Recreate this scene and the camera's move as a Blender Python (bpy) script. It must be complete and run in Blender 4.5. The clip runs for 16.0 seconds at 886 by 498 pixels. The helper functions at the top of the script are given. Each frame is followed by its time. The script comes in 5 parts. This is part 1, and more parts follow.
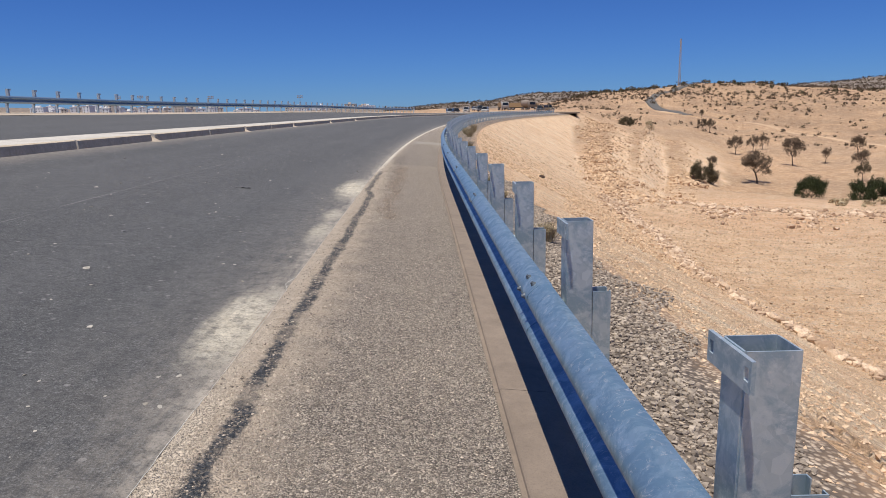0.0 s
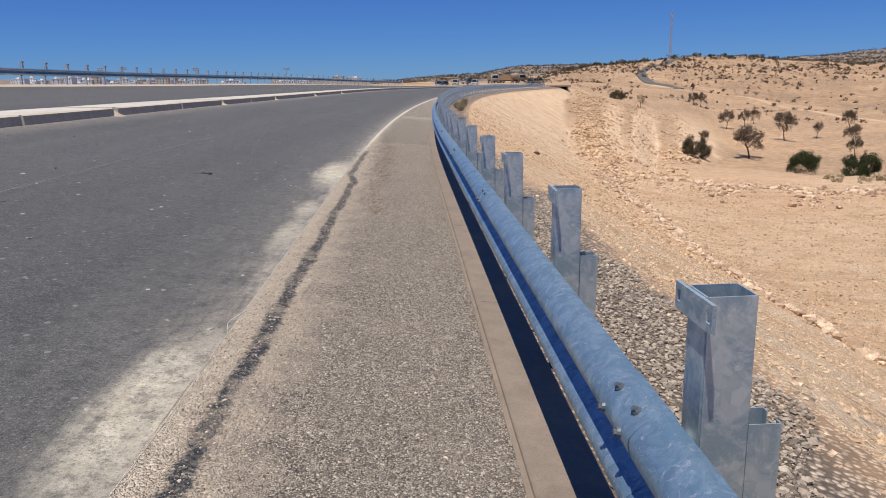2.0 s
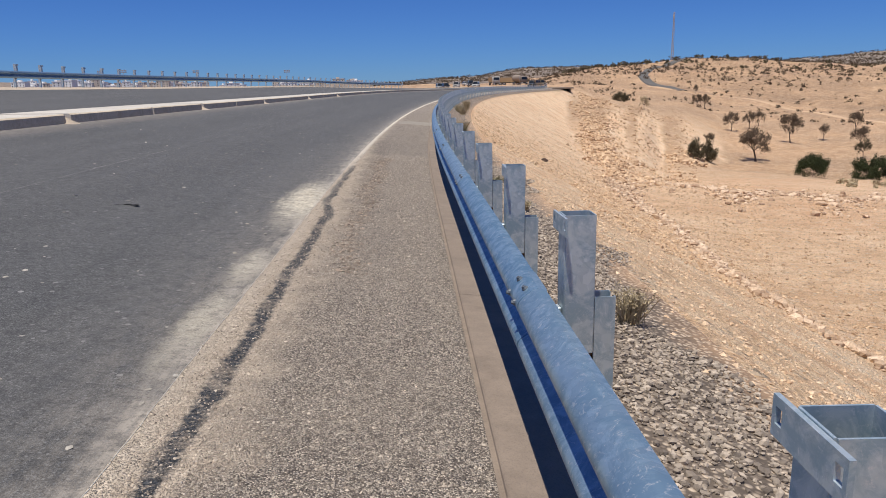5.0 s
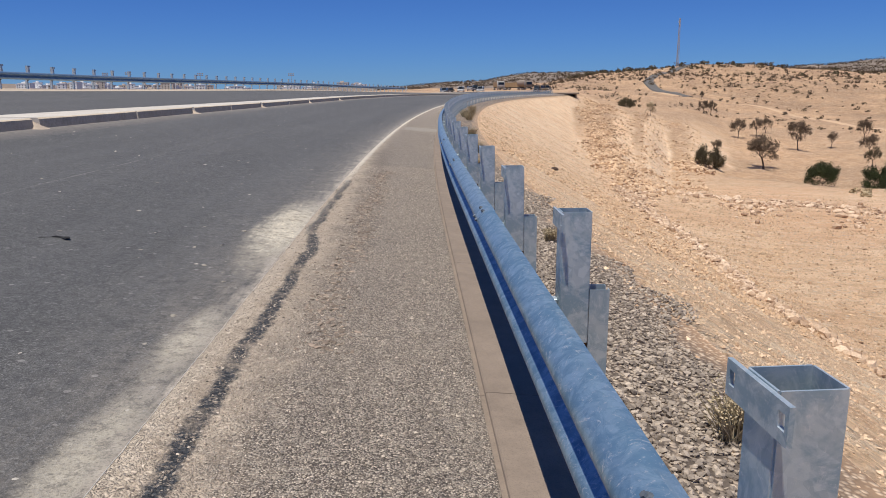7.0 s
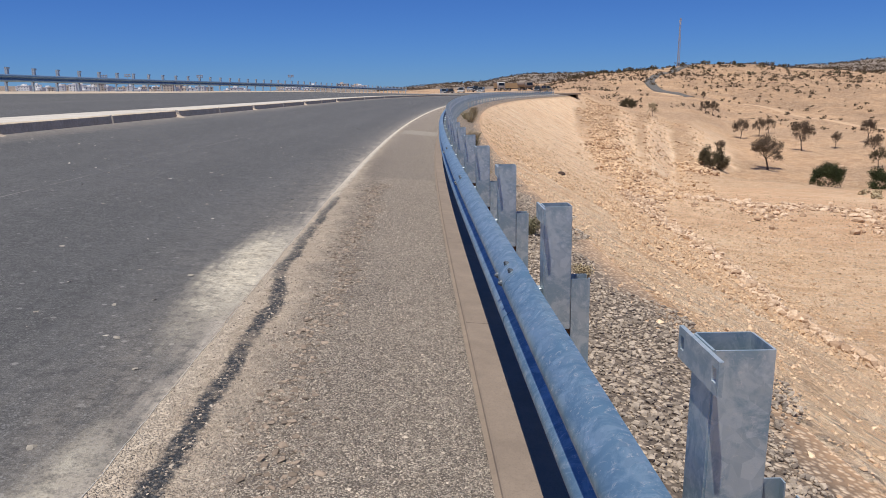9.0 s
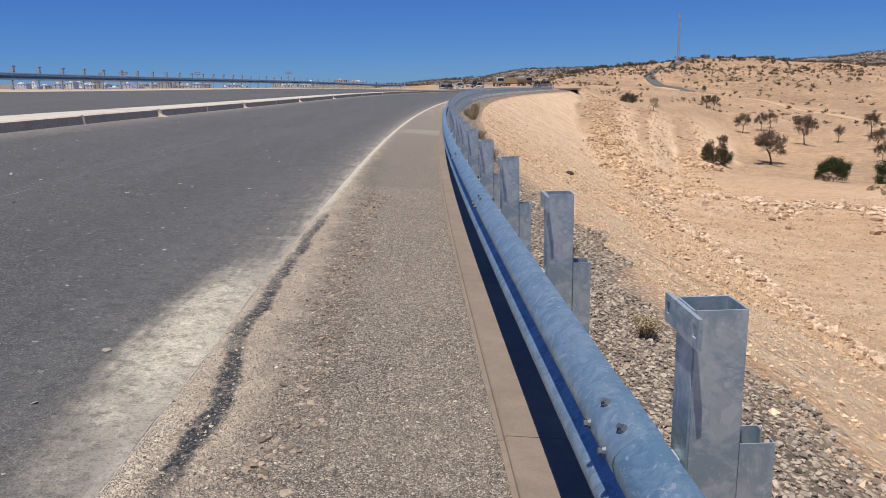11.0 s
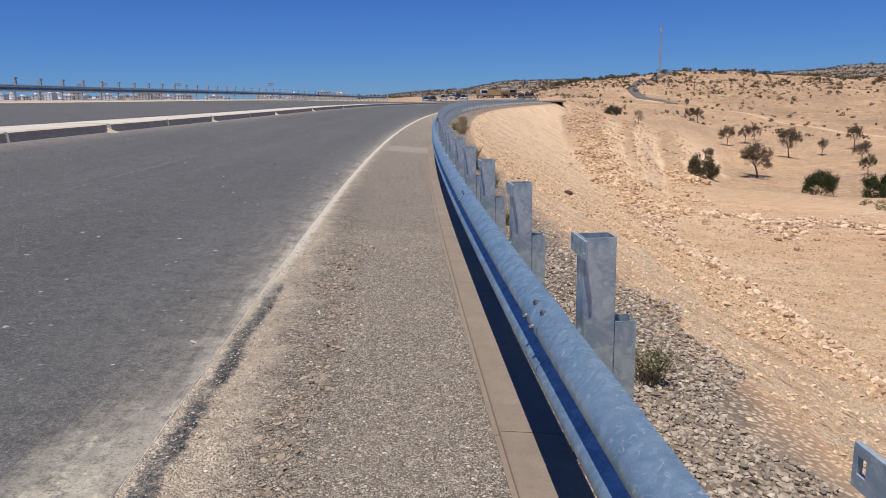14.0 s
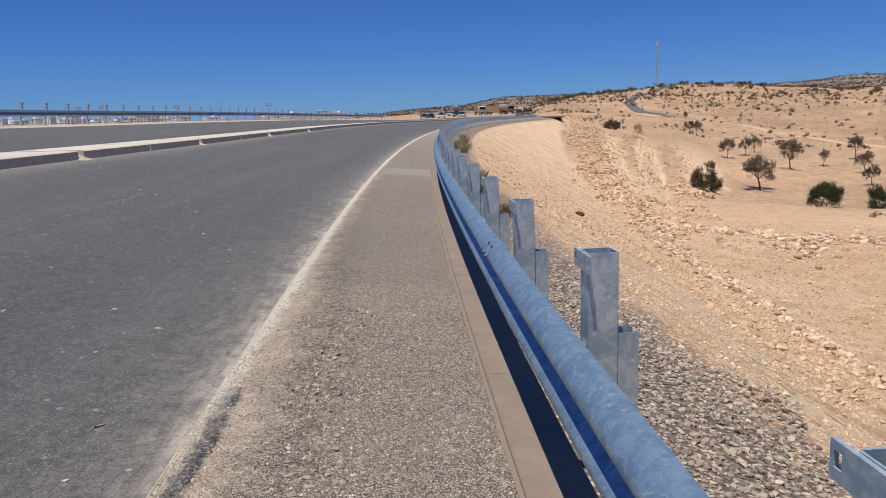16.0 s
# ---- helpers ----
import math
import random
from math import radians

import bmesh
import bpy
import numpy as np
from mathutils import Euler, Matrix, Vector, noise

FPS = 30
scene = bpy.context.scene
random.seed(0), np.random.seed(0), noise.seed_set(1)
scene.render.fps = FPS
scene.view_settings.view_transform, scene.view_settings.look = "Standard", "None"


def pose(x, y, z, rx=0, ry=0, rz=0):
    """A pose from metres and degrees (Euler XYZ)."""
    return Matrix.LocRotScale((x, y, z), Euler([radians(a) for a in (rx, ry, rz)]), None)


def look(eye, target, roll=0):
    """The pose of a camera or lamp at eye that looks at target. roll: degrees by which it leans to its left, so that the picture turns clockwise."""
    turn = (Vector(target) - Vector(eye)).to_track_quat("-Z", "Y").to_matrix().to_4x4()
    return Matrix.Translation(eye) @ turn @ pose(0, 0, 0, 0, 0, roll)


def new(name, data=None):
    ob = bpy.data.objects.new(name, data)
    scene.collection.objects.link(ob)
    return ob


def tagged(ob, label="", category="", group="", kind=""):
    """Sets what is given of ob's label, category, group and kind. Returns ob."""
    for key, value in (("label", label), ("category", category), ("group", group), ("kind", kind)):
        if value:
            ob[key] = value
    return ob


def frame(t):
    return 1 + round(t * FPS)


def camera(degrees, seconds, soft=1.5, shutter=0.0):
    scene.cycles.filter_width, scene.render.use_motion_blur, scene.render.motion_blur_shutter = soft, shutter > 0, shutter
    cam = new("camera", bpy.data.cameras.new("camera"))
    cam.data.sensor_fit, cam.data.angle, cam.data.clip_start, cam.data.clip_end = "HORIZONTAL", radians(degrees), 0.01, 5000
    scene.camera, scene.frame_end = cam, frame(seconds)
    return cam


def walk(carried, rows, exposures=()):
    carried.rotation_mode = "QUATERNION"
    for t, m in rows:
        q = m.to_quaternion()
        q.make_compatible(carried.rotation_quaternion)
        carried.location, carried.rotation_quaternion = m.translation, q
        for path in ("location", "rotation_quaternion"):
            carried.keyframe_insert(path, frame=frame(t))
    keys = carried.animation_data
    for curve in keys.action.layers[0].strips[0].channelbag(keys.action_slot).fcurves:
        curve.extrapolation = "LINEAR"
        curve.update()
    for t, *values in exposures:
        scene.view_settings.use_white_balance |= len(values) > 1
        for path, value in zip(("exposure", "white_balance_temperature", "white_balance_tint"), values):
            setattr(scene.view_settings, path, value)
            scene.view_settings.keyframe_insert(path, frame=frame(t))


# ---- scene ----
cam = camera(64.0, 16.0, 0.9)
PATH = [
    (0, pose(0.326, 0.070, 1.573, 79.05, 1.01, -1.73)),
    (0.5, pose(0.340, 0.474, 1.560, 79.02, 1.07, -1.60)),
    (1, pose(0.311, 0.893, 1.549, 78.81, 1.10, -1.47)),
    (1.5, pose(0.271, 1.391, 1.558, 77.04, 0.72, -2.55)),
    (2, pose(0.288, 1.876, 1.566, 76.94, 0.84, -2.63)),
    (2.5, pose(0.272, 2.335, 1.570, 77.19, 0.99, -2.66)),
    (3, pose(0.274, 2.803, 1.562, 77.08, 1.04, -2.73)),
    (3.5, pose(0.318, 3.230, 1.568, 77.03, 1.01, -2.65)),
    (6, pose(0.407, 5.534, 1.565, 77.39, 0.85, -2.47)),
    (6.5, pose(0.404, 5.959, 1.562, 77.56, 0.64, -2.26)),
    (7, pose(0.393, 6.421, 1.562, 77.46, 0.54, -2.25)),
    (7.5, pose(0.413, 6.866, 1.577, 77.60, 0.61, -2.20)),
    (8, pose(0.430, 7.302, 1.546, 77.50, 0.74, -2.28)),
    (8.5, pose(0.405, 7.744, 1.554, 77.39, 0.90, -2.34)),
    (9, pose(0.422, 8.180, 1.572, 77.53, 0.73, -2.26)),
    (11.5, pose(0.340, 10.405, 1.569, 77.16, 1.38, -2.51)),
    (12, pose(0.304, 10.865, 1.598, 77.33, 1.90, -2.61)),
    (12.5, pose(0.243, 11.335, 1.585, 77.45, 1.81, -3.09)),
    (13, pose(0.261, 11.809, 1.570, 77.55, 1.51, -3.98)),
    (13.5, pose(0.297, 12.253, 1.592, 77.83, 1.24, -3.88)),
    (14, pose(0.281, 12.730, 1.594, 78.10, 0.91, -3.75)),
    (14.5, pose(0.299, 13.228, 1.571, 78.13, 0.85, -3.80)),
    (15, pose(0.249, 13.689, 1.577, 78.10, 0.73, -3.79)),
    (15.5, pose(0.194, 14.125, 1.603, 78.04, 0.99, -3.74)),
    (16, pose(0.250, 14.599, 1.626, 79.43, 1.87, -3.95)),
]
walk(cam, PATH)
# ---- world, sun ----
SUN = Vector((-0.65, -1.0, 4.5)).normalized()
world = bpy.data.worlds.new("sky")
scene.world = world
world.use_nodes = True
wn = world.node_tree.nodes
sky = wn.new("ShaderNodeTexSky")
sky.sky_type, sky.sun_disc = "NISHITA", False
sky.sun_elevation = math.asin(SUN.z)
sky.sun_rotation = math.atan2(SUN.x, SUN.y)
sky.altitude, sky.air_density, sky.dust_density, sky.ozone_density = 300, 0.85, 0.0, 4.0
tint = wn.new("ShaderNodeMixRGB")
tint.blend_type = "MULTIPLY"
tint.inputs[0].default_value, tint.inputs[2].default_value = 1.0, (0.31, 0.57, 1.12, 1.0)
world.node_tree.links.new(sky.outputs[0], tint.inputs[1])
world.node_tree.links.new(tint.outputs[0], wn["Background"].inputs[0])
wn["Background"].inputs[1].default_value = 0.074
lamp = bpy.data.lights.new("sun", "SUN")
lamp.energy, lamp.angle, lamp.color = 5.0, radians(0.53), (1.0, 0.945, 0.86)
sun = new("sun", lamp)
sun.matrix_world = look(SUN * 50, (0, 0, 0))


# ---- materials ----
class Mat:
    """A small builder for node materials."""

    def __init__(self, name, rough=0.8, metal=0.0):
        self.m = bpy.data.materials.new(name)
        self.m.use_nodes = True
        self.t = self.m.node_tree
        self.b = self.t.nodes["Principled BSDF"]
        self.b.inputs["Roughness"].default_value = rough
        self.b.inputs["Metallic"].default_value = metal
        self.pos = self.t.nodes.new("ShaderNodeNewGeometry").outputs["Position"]

    def put(self, sock, value):
        if isinstance(value, (int, float)):
            sock.default_value = value
        elif isinstance(value, tuple):
            sock.default_value = (*value, 1.0)[: len(sock.default_value)]
        else:
            self.t.links.new(value, sock)

    def uv(self):
        return self.t.nodes.new("ShaderNodeUVMap").outputs[0]

    def obj(self):
        return self.t.nodes.new("ShaderNodeTexCoord").outputs["Object"]

    def noise(self, scale, detail=4, rough=0.6, vec=None, dist=0.0):
        n = self.t.nodes.new("ShaderNodeTexNoise")
        self.put(n.inputs["Vector"], vec or self.pos)
        n.inputs["Scale"].default_value, n.inputs["Detail"].default_value = scale, detail
        n.inputs["Roughness"].default_value, n.inputs["Distortion"].default_value = rough, dist
        return n.outputs[0]

    def cells(self, scale, out="Color", vec=None, feature="F1"):
        n = self.t.nodes.new("ShaderNodeTexVoronoi")
        n.feature = feature
        self.put(n.inputs["Vector"], vec or self.pos)
        n.inputs["Scale"].default_value = scale
        return n.outputs[out]

    def ramp(self, value, *stops):
        n = self.t.nodes.new("ShaderNodeValToRGB")
        e = n.color_ramp.elements
        while len(e) < len(stops):
            e.new(0.5)
        for k, (p, c) in zip(e, stops):
            k.position, k.color = p, (*c, 1.0) if isinstance(c, tuple) else (c, c, c, 1.0)
        self.put(n.inputs[0], value)
        return n.outputs[0]

    def mix(self, f, a, b, kind="MIX"):
        n = self.t.nodes.new("ShaderNodeMixRGB")
        n.blend_type = kind
        self.put(n.inputs[0], f), self.put(n.inputs[1], a), self.put(n.inputs[2], b)
        return n.outputs[0]

    def math(self, op, a, b=0.0, clamp=False):
        n = self.t.nodes.new("ShaderNodeMath")
        n.operation, n.use_clamp = op, clamp
        self.put(n.inputs[0], a), self.put(n.inputs[1], b)
        return n.outputs[0]

    def split(self, vec):
        n = self.t.nodes.new("ShaderNodeSeparateXYZ")
        self.put(n.inputs[0], vec)
        return n.outputs

    def stretch(self, vec, x, y, z):
        n = self.t.nodes.new("ShaderNodeMapping")
        self.put(n.inputs[0], vec)
        n.inputs["Scale"].default_value = (x, y, z)
        return n.outputs[0]

    def rand(self):
        return self.t.nodes.new("ShaderNodeObjectInfo").outputs["Random"]

    def island(self):
        return self.t.nodes.new("ShaderNodeNewGeometry").outputs["Random Per Island"]

    def bump(self, height, dist, strength=1.0, over=None):
        n = self.t.nodes.new("ShaderNodeBump")
        n.inputs["Distance"].default_value, n.inputs["Strength"].default_value = dist, strength
        self.put(n.inputs["Height"], height)
        if over:
            self.put(n.inputs["Normal"], over)
        return n.outputs[0]

    def done(self, color, rough=None, normal=None):
        self.put(self.b.inputs["Base Color"], color)
        if rough is not None:
            self.put(self.b.inputs["Roughness"], rough)
        if normal is not None:
            self.put(self.b.inputs["Normal"], normal)
        return self.m


def plain(name, color, rough=0.6, metal=0.0, vary=0.25, scale=8.0, bump=0.0):
    """A surface of one colour with grain and blotches."""
    k = Mat(name, rough, metal)
    a = k.noise(scale, 5)
    b = k.noise(scale * 9, 3)
    lo = tuple(c * (1 - vary) for c in color)
    hi = tuple(min(1, c * (1 + vary)) for c in color)
    c = k.mix(k.ramp(k.mix(0.4, a, b), (0.3, 0.0), (0.7, 1.0)), lo, hi)
    return k.done(c, k.ramp(a, (0.2, max(0, rough - 0.12)), (0.8, min(1, rough + 0.12))), k.bump(b, bump) if bump else None)


def dirt_material():
    k = Mat("ochre_dirt", 0.95)
    big, mid, fine = k.noise(0.045, 5, 0.6), k.noise(0.45, 7, 0.72), k.noise(7.0, 6, 0.78)
    streak = k.noise(0.55, 6, 0.72, k.stretch(k.pos, 0.30, 2.4, 0.30), 0.4)
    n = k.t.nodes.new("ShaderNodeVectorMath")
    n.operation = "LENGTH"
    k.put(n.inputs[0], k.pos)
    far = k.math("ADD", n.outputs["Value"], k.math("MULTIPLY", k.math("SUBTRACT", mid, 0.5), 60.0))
    c = k.ramp(k.mix(0.5, mid, streak), (0.36, (0.60, 0.37, 0.20)), (0.5, (0.82, 0.555, 0.335)), (0.64, (0.90, 0.68, 0.46)))
    c = k.mix(k.ramp(big, (0.47, 0.0), (0.60, 0.5)), c, (0.70, 0.385, 0.195))
    # undisturbed browner soil in the valley; far ground turns grey by distance
    soil = k.ramp(k.mix(0.5, mid, big), (0.41, (0.125, 0.064, 0.028)), (0.50, (0.255, 0.143, 0.067)), (0.59, (0.46, 0.285, 0.15)))
    c = k.mix(k.ramp(k.math("MULTIPLY", far, 0.001), (0.09, 0.0), (0.15, 0.72), (0.25, 0.72), (0.32, 0.95)), c, soil)
    # tipped fill, coloured brighter by slope where the bank turns from the sun
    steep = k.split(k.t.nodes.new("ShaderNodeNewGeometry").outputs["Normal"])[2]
    brightened_fill = k.ramp(k.mix(0.5, mid, streak), (0.38, (0.70, 0.42, 0.23)), (0.5, (0.95, 0.68, 0.42)), (0.60, (0.98, 0.81, 0.59)))
    c = k.mix(k.math("MULTIPLY", k.ramp(steep, (0.90, 1.0), (0.985, 0.0)), k.ramp(k.math("MULTIPLY", far, 0.001), (0.16, 1.0), (0.24, 0.0))), c, brightened_fill)
    c = k.mix(k.ramp(fine, (0.36, 0.6), (0.46, 0.0)), c, (0.42, 0.26, 0.15))
    crumb = k.noise(1.7, 8, 0.85)
    c = k.mix(k.ramp(crumb, (0.38, 0.6), (0.445, 0.0)), c, (0.40, 0.25, 0.145))
    c = k.mix(k.ramp(crumb, (0.55, 0.0), (0.64, 0.6)), c, (0.90, 0.72, 0.52))
    c = k.mix(k.ramp(fine, (0.56, 0.0), (0.70, 0.6)), c, (0.86, 0.66, 0.45))
    rough = k.noise(0.8, 10, 0.88)
    c = k.mix(k.ramp(rough, (0.40, 0.55), (0.465, 0.0)), c, (0.40, 0.24, 0.13))
    c = k.mix(k.ramp(rough, (0.53, 0.0), (0.60, 0.5)), c, (0.92, 0.71, 0.48))
    grit, gid = k.cells(15.0, "Distance"), k.split(k.cells(15.0))[0]
    c = k.mix(k.math("MULTIPLY", k.ramp(grit, (0.3, 0.7), (0.5, 0.0)), k.ramp(gid, (0.3, 0.0), (0.9, 1.0))), c, (0.74, 0.57, 0.41))
    c = k.mix(k.ramp(grit, (0.55, 0.0), (0.8, 0.35)), c, (0.50, 0.32, 0.19))
    stone = k.cells(4.0, "Distance")
    pick = k.ramp(k.split(k.cells(4.0))[0], (0.5, 0.0), (0.6, 1.0))
    c = k.mix(k.math("MULTIPLY", k.ramp(stone, (0.25, 0.8), (0.36, 0.0)), pick), c, (0.66, 0.52, 0.37))
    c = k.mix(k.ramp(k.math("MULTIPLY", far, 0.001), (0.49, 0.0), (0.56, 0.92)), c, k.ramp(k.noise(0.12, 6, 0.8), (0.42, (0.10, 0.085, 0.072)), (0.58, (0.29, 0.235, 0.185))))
    n = k.bump(k.mix(0.5, mid, streak), 0.4, 0.6)
    n = k.bump(crumb, 0.25, 0.6, n)
    n = k.bump(fine, 0.10, 1.0, n)
    n = k.bump(k.ramp(grit, (0.0, 1.0), (0.6, 0.0)), 0.04, 1.0, n)
    n = k.bump(k.math("MULTIPLY", k.ramp(stone, (0.0, 1.0), (0.42, 0.0)), pick), 0.08, 1.0, n)
    return k.done(c, None, n)


def verge_material():
    k = Mat("verge_gravel", 0.93)
    uv = k.uv()
    u = k.split(uv)[0]
    d, ids = k.cells(26, "Distance"), k.split(k.cells(26))
    c = k.ramp(ids[0], (0.0, (0.16, 0.125, 0.097)), (0.5, (0.34, 0.27, 0.205)), (1.0, (0.56, 0.455, 0.345)))
    # gaps between stones darkened in colour, standing in for their shade
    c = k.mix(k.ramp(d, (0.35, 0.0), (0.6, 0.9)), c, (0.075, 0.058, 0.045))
    ragged = k.noise(0.9, 7, 0.75)
    c = k.mix(k.ramp(k.noise(0.35, 5), (0.50, 0.0), (0.70, 0.4)), c, (0.36, 0.275, 0.195))
    edge = k.math("ADD", u, k.math("MULTIPLY", k.math("SUBTRACT", ragged, 0.5), 1.3))
    c = k.mix(k.ramp(k.math("SUBTRACT", edge, 2.85), (0.3, 0.0), (0.9, 0.85)), c, k.mix(k.ramp(d, (0.2, 0.0), (0.5, 1.0)), (0.74, 0.53, 0.34), (0.46, 0.29, 0.165)))
    return k.done(c, None, k.bump(k.ramp(d, (0.0, 1.0), (0.6, 0.0)), 0.02, 0.8))


def road_material(old):
    k = Mat("weathered_asphalt" if old else "dusty_asphalt", 0.88)
    uv = k.uv()
    u, v = k.split(uv)[0], k.split(uv)[1]
    grain, mid, big = k.noise(140, 3, 0.8), k.noise(2.2, 6, 0.7), k.noise(0.22, 4, 0.6)
    lane = k.noise(0.7, 5, 0.6, k.stretch(uv, 1.6, 0.06, 1.0))
    c = k.ramp(grain, (0.38, (0.038, 0.0375, 0.035)), (0.5, (0.080, 0.079, 0.073)), (0.62, (0.23, 0.224, 0.205)))
    speck = k.noise(34, 4, 0.75)
    c = k.mix(k.ramp(speck, (0.38, 0.55), (0.5, 0.0)), c, (0.026, 0.025, 0.024))
    c = k.mix(k.ramp(speck, (0.56, 0.0), (0.68, 0.5)), c, (0.21, 0.195, 0.178))
    chip, cid = k.cells(55, "Distance"), k.split(k.cells(55))[0]
    c = k.mix(k.math("MULTIPLY", k.ramp(chip, (0.25, 0.75), (0.45, 0.0)), k.ramp(cid, (0.62, 0.0), (0.9, 1.0))), c, (0.30, 0.29, 0.262))
    c = k.mix(k.math("MULTIPLY", k.ramp(chip, (0.3, 0.85), (0.5, 0.0)), k.ramp(cid, (0.1, 1.0), (0.4, 0.0))), c, (0.022, 0.021, 0.020))
    c = k.mix(k.ramp(mid, (0.35, 0.28), (0.65, 0.0)), c, (0.055, 0.054, 0.053))
    c = k.mix(k.ramp(lane, (0.45, 0.0), (0.7, 0.26)), c, (0.165, 0.16, 0.15))
    c = k.mix(k.ramp(big, (0.4, 0.0), (0.75, 0.22)), c, (0.145, 0.137, 0.125))
    # stones and splashes of pale mortar trodden into the surface
    spot = k.cells(2.3, "Distance")
    few = k.ramp(k.split(k.cells(2.3))[1], (0.74, 0.0), (0.76, 0.8))
    size = k.math("MULTIPLY", k.split(k.cells(2.3))[2], 0.085)
    c = k.mix(k.math("MULTIPLY", k.math("LESS_THAN", k.math("ADD", spot, k.math("MULTIPLY", k.noise(30), 0.06)), k.math("ADD", size, 0.03)), few), c, (0.42, 0.40, 0.36))
    spot = k.cells(9.0, "Distance")
    few = k.ramp(k.split(k.cells(9.0))[1], (0.80, 0.0), (0.82, 0.6))
    c = k.mix(k.math("MULTIPLY", k.math("LESS_THAN", spot, 0.16), few), c, (0.33, 0.31, 0.28))
    if not old:
        # a film of pale dust that thickens towards the edge, and four spills of mortar
        ragged = k.noise(3.2, 7, 0.72)
        streaks = k.noise(5.0, 5, 0.7, k.stretch(uv, 3.0, 0.35, 1.0))
        film = k.math("MULTIPLY", k.ramp(k.math("ADD", k.math("MULTIPLY", u, 0.8), 1.0), (0.0, 0.0), (0.55, 0.09), (0.82, 0.30), (0.93, 0.60), (1.0, 1.0)), k.math("MULTIPLY", k.ramp(k.mix(0.5, streaks, ragged), (0.38, 0.15), (0.58, 1.0)), k.ramp(chip, (0.15, 0.6), (0.45, 1.0))))
        c = k.mix(film, c, k.mix(ragged, (0.40, 0.335, 0.255), (0.60, 0.52, 0.41)))
        for s0, o0, ls, lo, most in ((5.1, -0.15, 1.0, 0.22, 0.95), (9.1, -0.14, 0.8, 0.13, 0.6), (10.6, -0.15, 0.6, 0.13, 0.65), (14.3, -0.20, 1.7, 0.29, 1.0)):
            a = k.math("MULTIPLY", k.math("SUBTRACT", v, s0), 1 / ls)
            b = k.math("MULTIPLY", k.math("SUBTRACT", u, o0), 1 / lo)
            d = k.math("ADD", k.math("MULTIPLY", a, a), k.math("MULTIPLY", b, b))
            f = k.math("SUBTRACT", k.math("SUBTRACT", 1.5, d), k.math("MULTIPLY", k.math("SUBTRACT", k.mix(0.45, ragged, streaks), 0.5), 5.0))
            c = k.mix(k.math("MULTIPLY", k.ramp(k.math("MULTIPLY", f, 0.6), (0.0, 0.0), (0.4, 0.35 * most), (0.95, most)), k.math("MULTIPLY", k.ramp(k.noise(22, 5, 0.8), (0.35, 0.5), (0.55, 1.0)), k.ramp(chip, (0.15, 0.55), (0.45, 1.0)))), c, k.ramp(k.noise(6, 6, 0.75), (0.35, (0.56, 0.48, 0.345)), (0.65, (0.78, 0.69, 0.515))))
        # the faint longitudinal paving joint and the dirt in front of the median
        j = k.math("ABSOLUTE", k.math("ADD", k.math("ADD", u, 3.57), k.math("MULTIPLY", k.math("SUBTRACT", k.noise(0.8), 0.5), 0.06)))
        c = k.mix(k.math("MULTIPLY", k.math("LESS_THAN", j, 0.010), k.ramp(k.noise(1.3, 5), (0.4, 0.05), (0.6, 0.4))), c, (0.40, 0.37, 0.32))
        far = k.math("ADD", k.math("MULTIPLY", u, -1.0), k.math("MULTIPLY", k.math("SUBTRACT", ragged, 0.5), 1.2))
        c = k.mix(k.ramp(k.math("MULTIPLY", k.math("SUBTRACT", far, 6.4), 0.8), (0.0, 0.0), (0.9, 0.6)), c, (0.33, 0.28, 0.225))
    c = k.mix(k.ramp(k.noise(9, 7, 0.85), (0.40, 0.5), (0.50, 0.0)), c, (0.045, 0.044, 0.043))
    c = k.mix(1.0, c, (0.96, 0.99, 1.05), "MULTIPLY")
    n = k.bump(grain, 0.008, 1.0)
    return k.done(c, None, k.bump(mid, 0.01, 0.5, n))


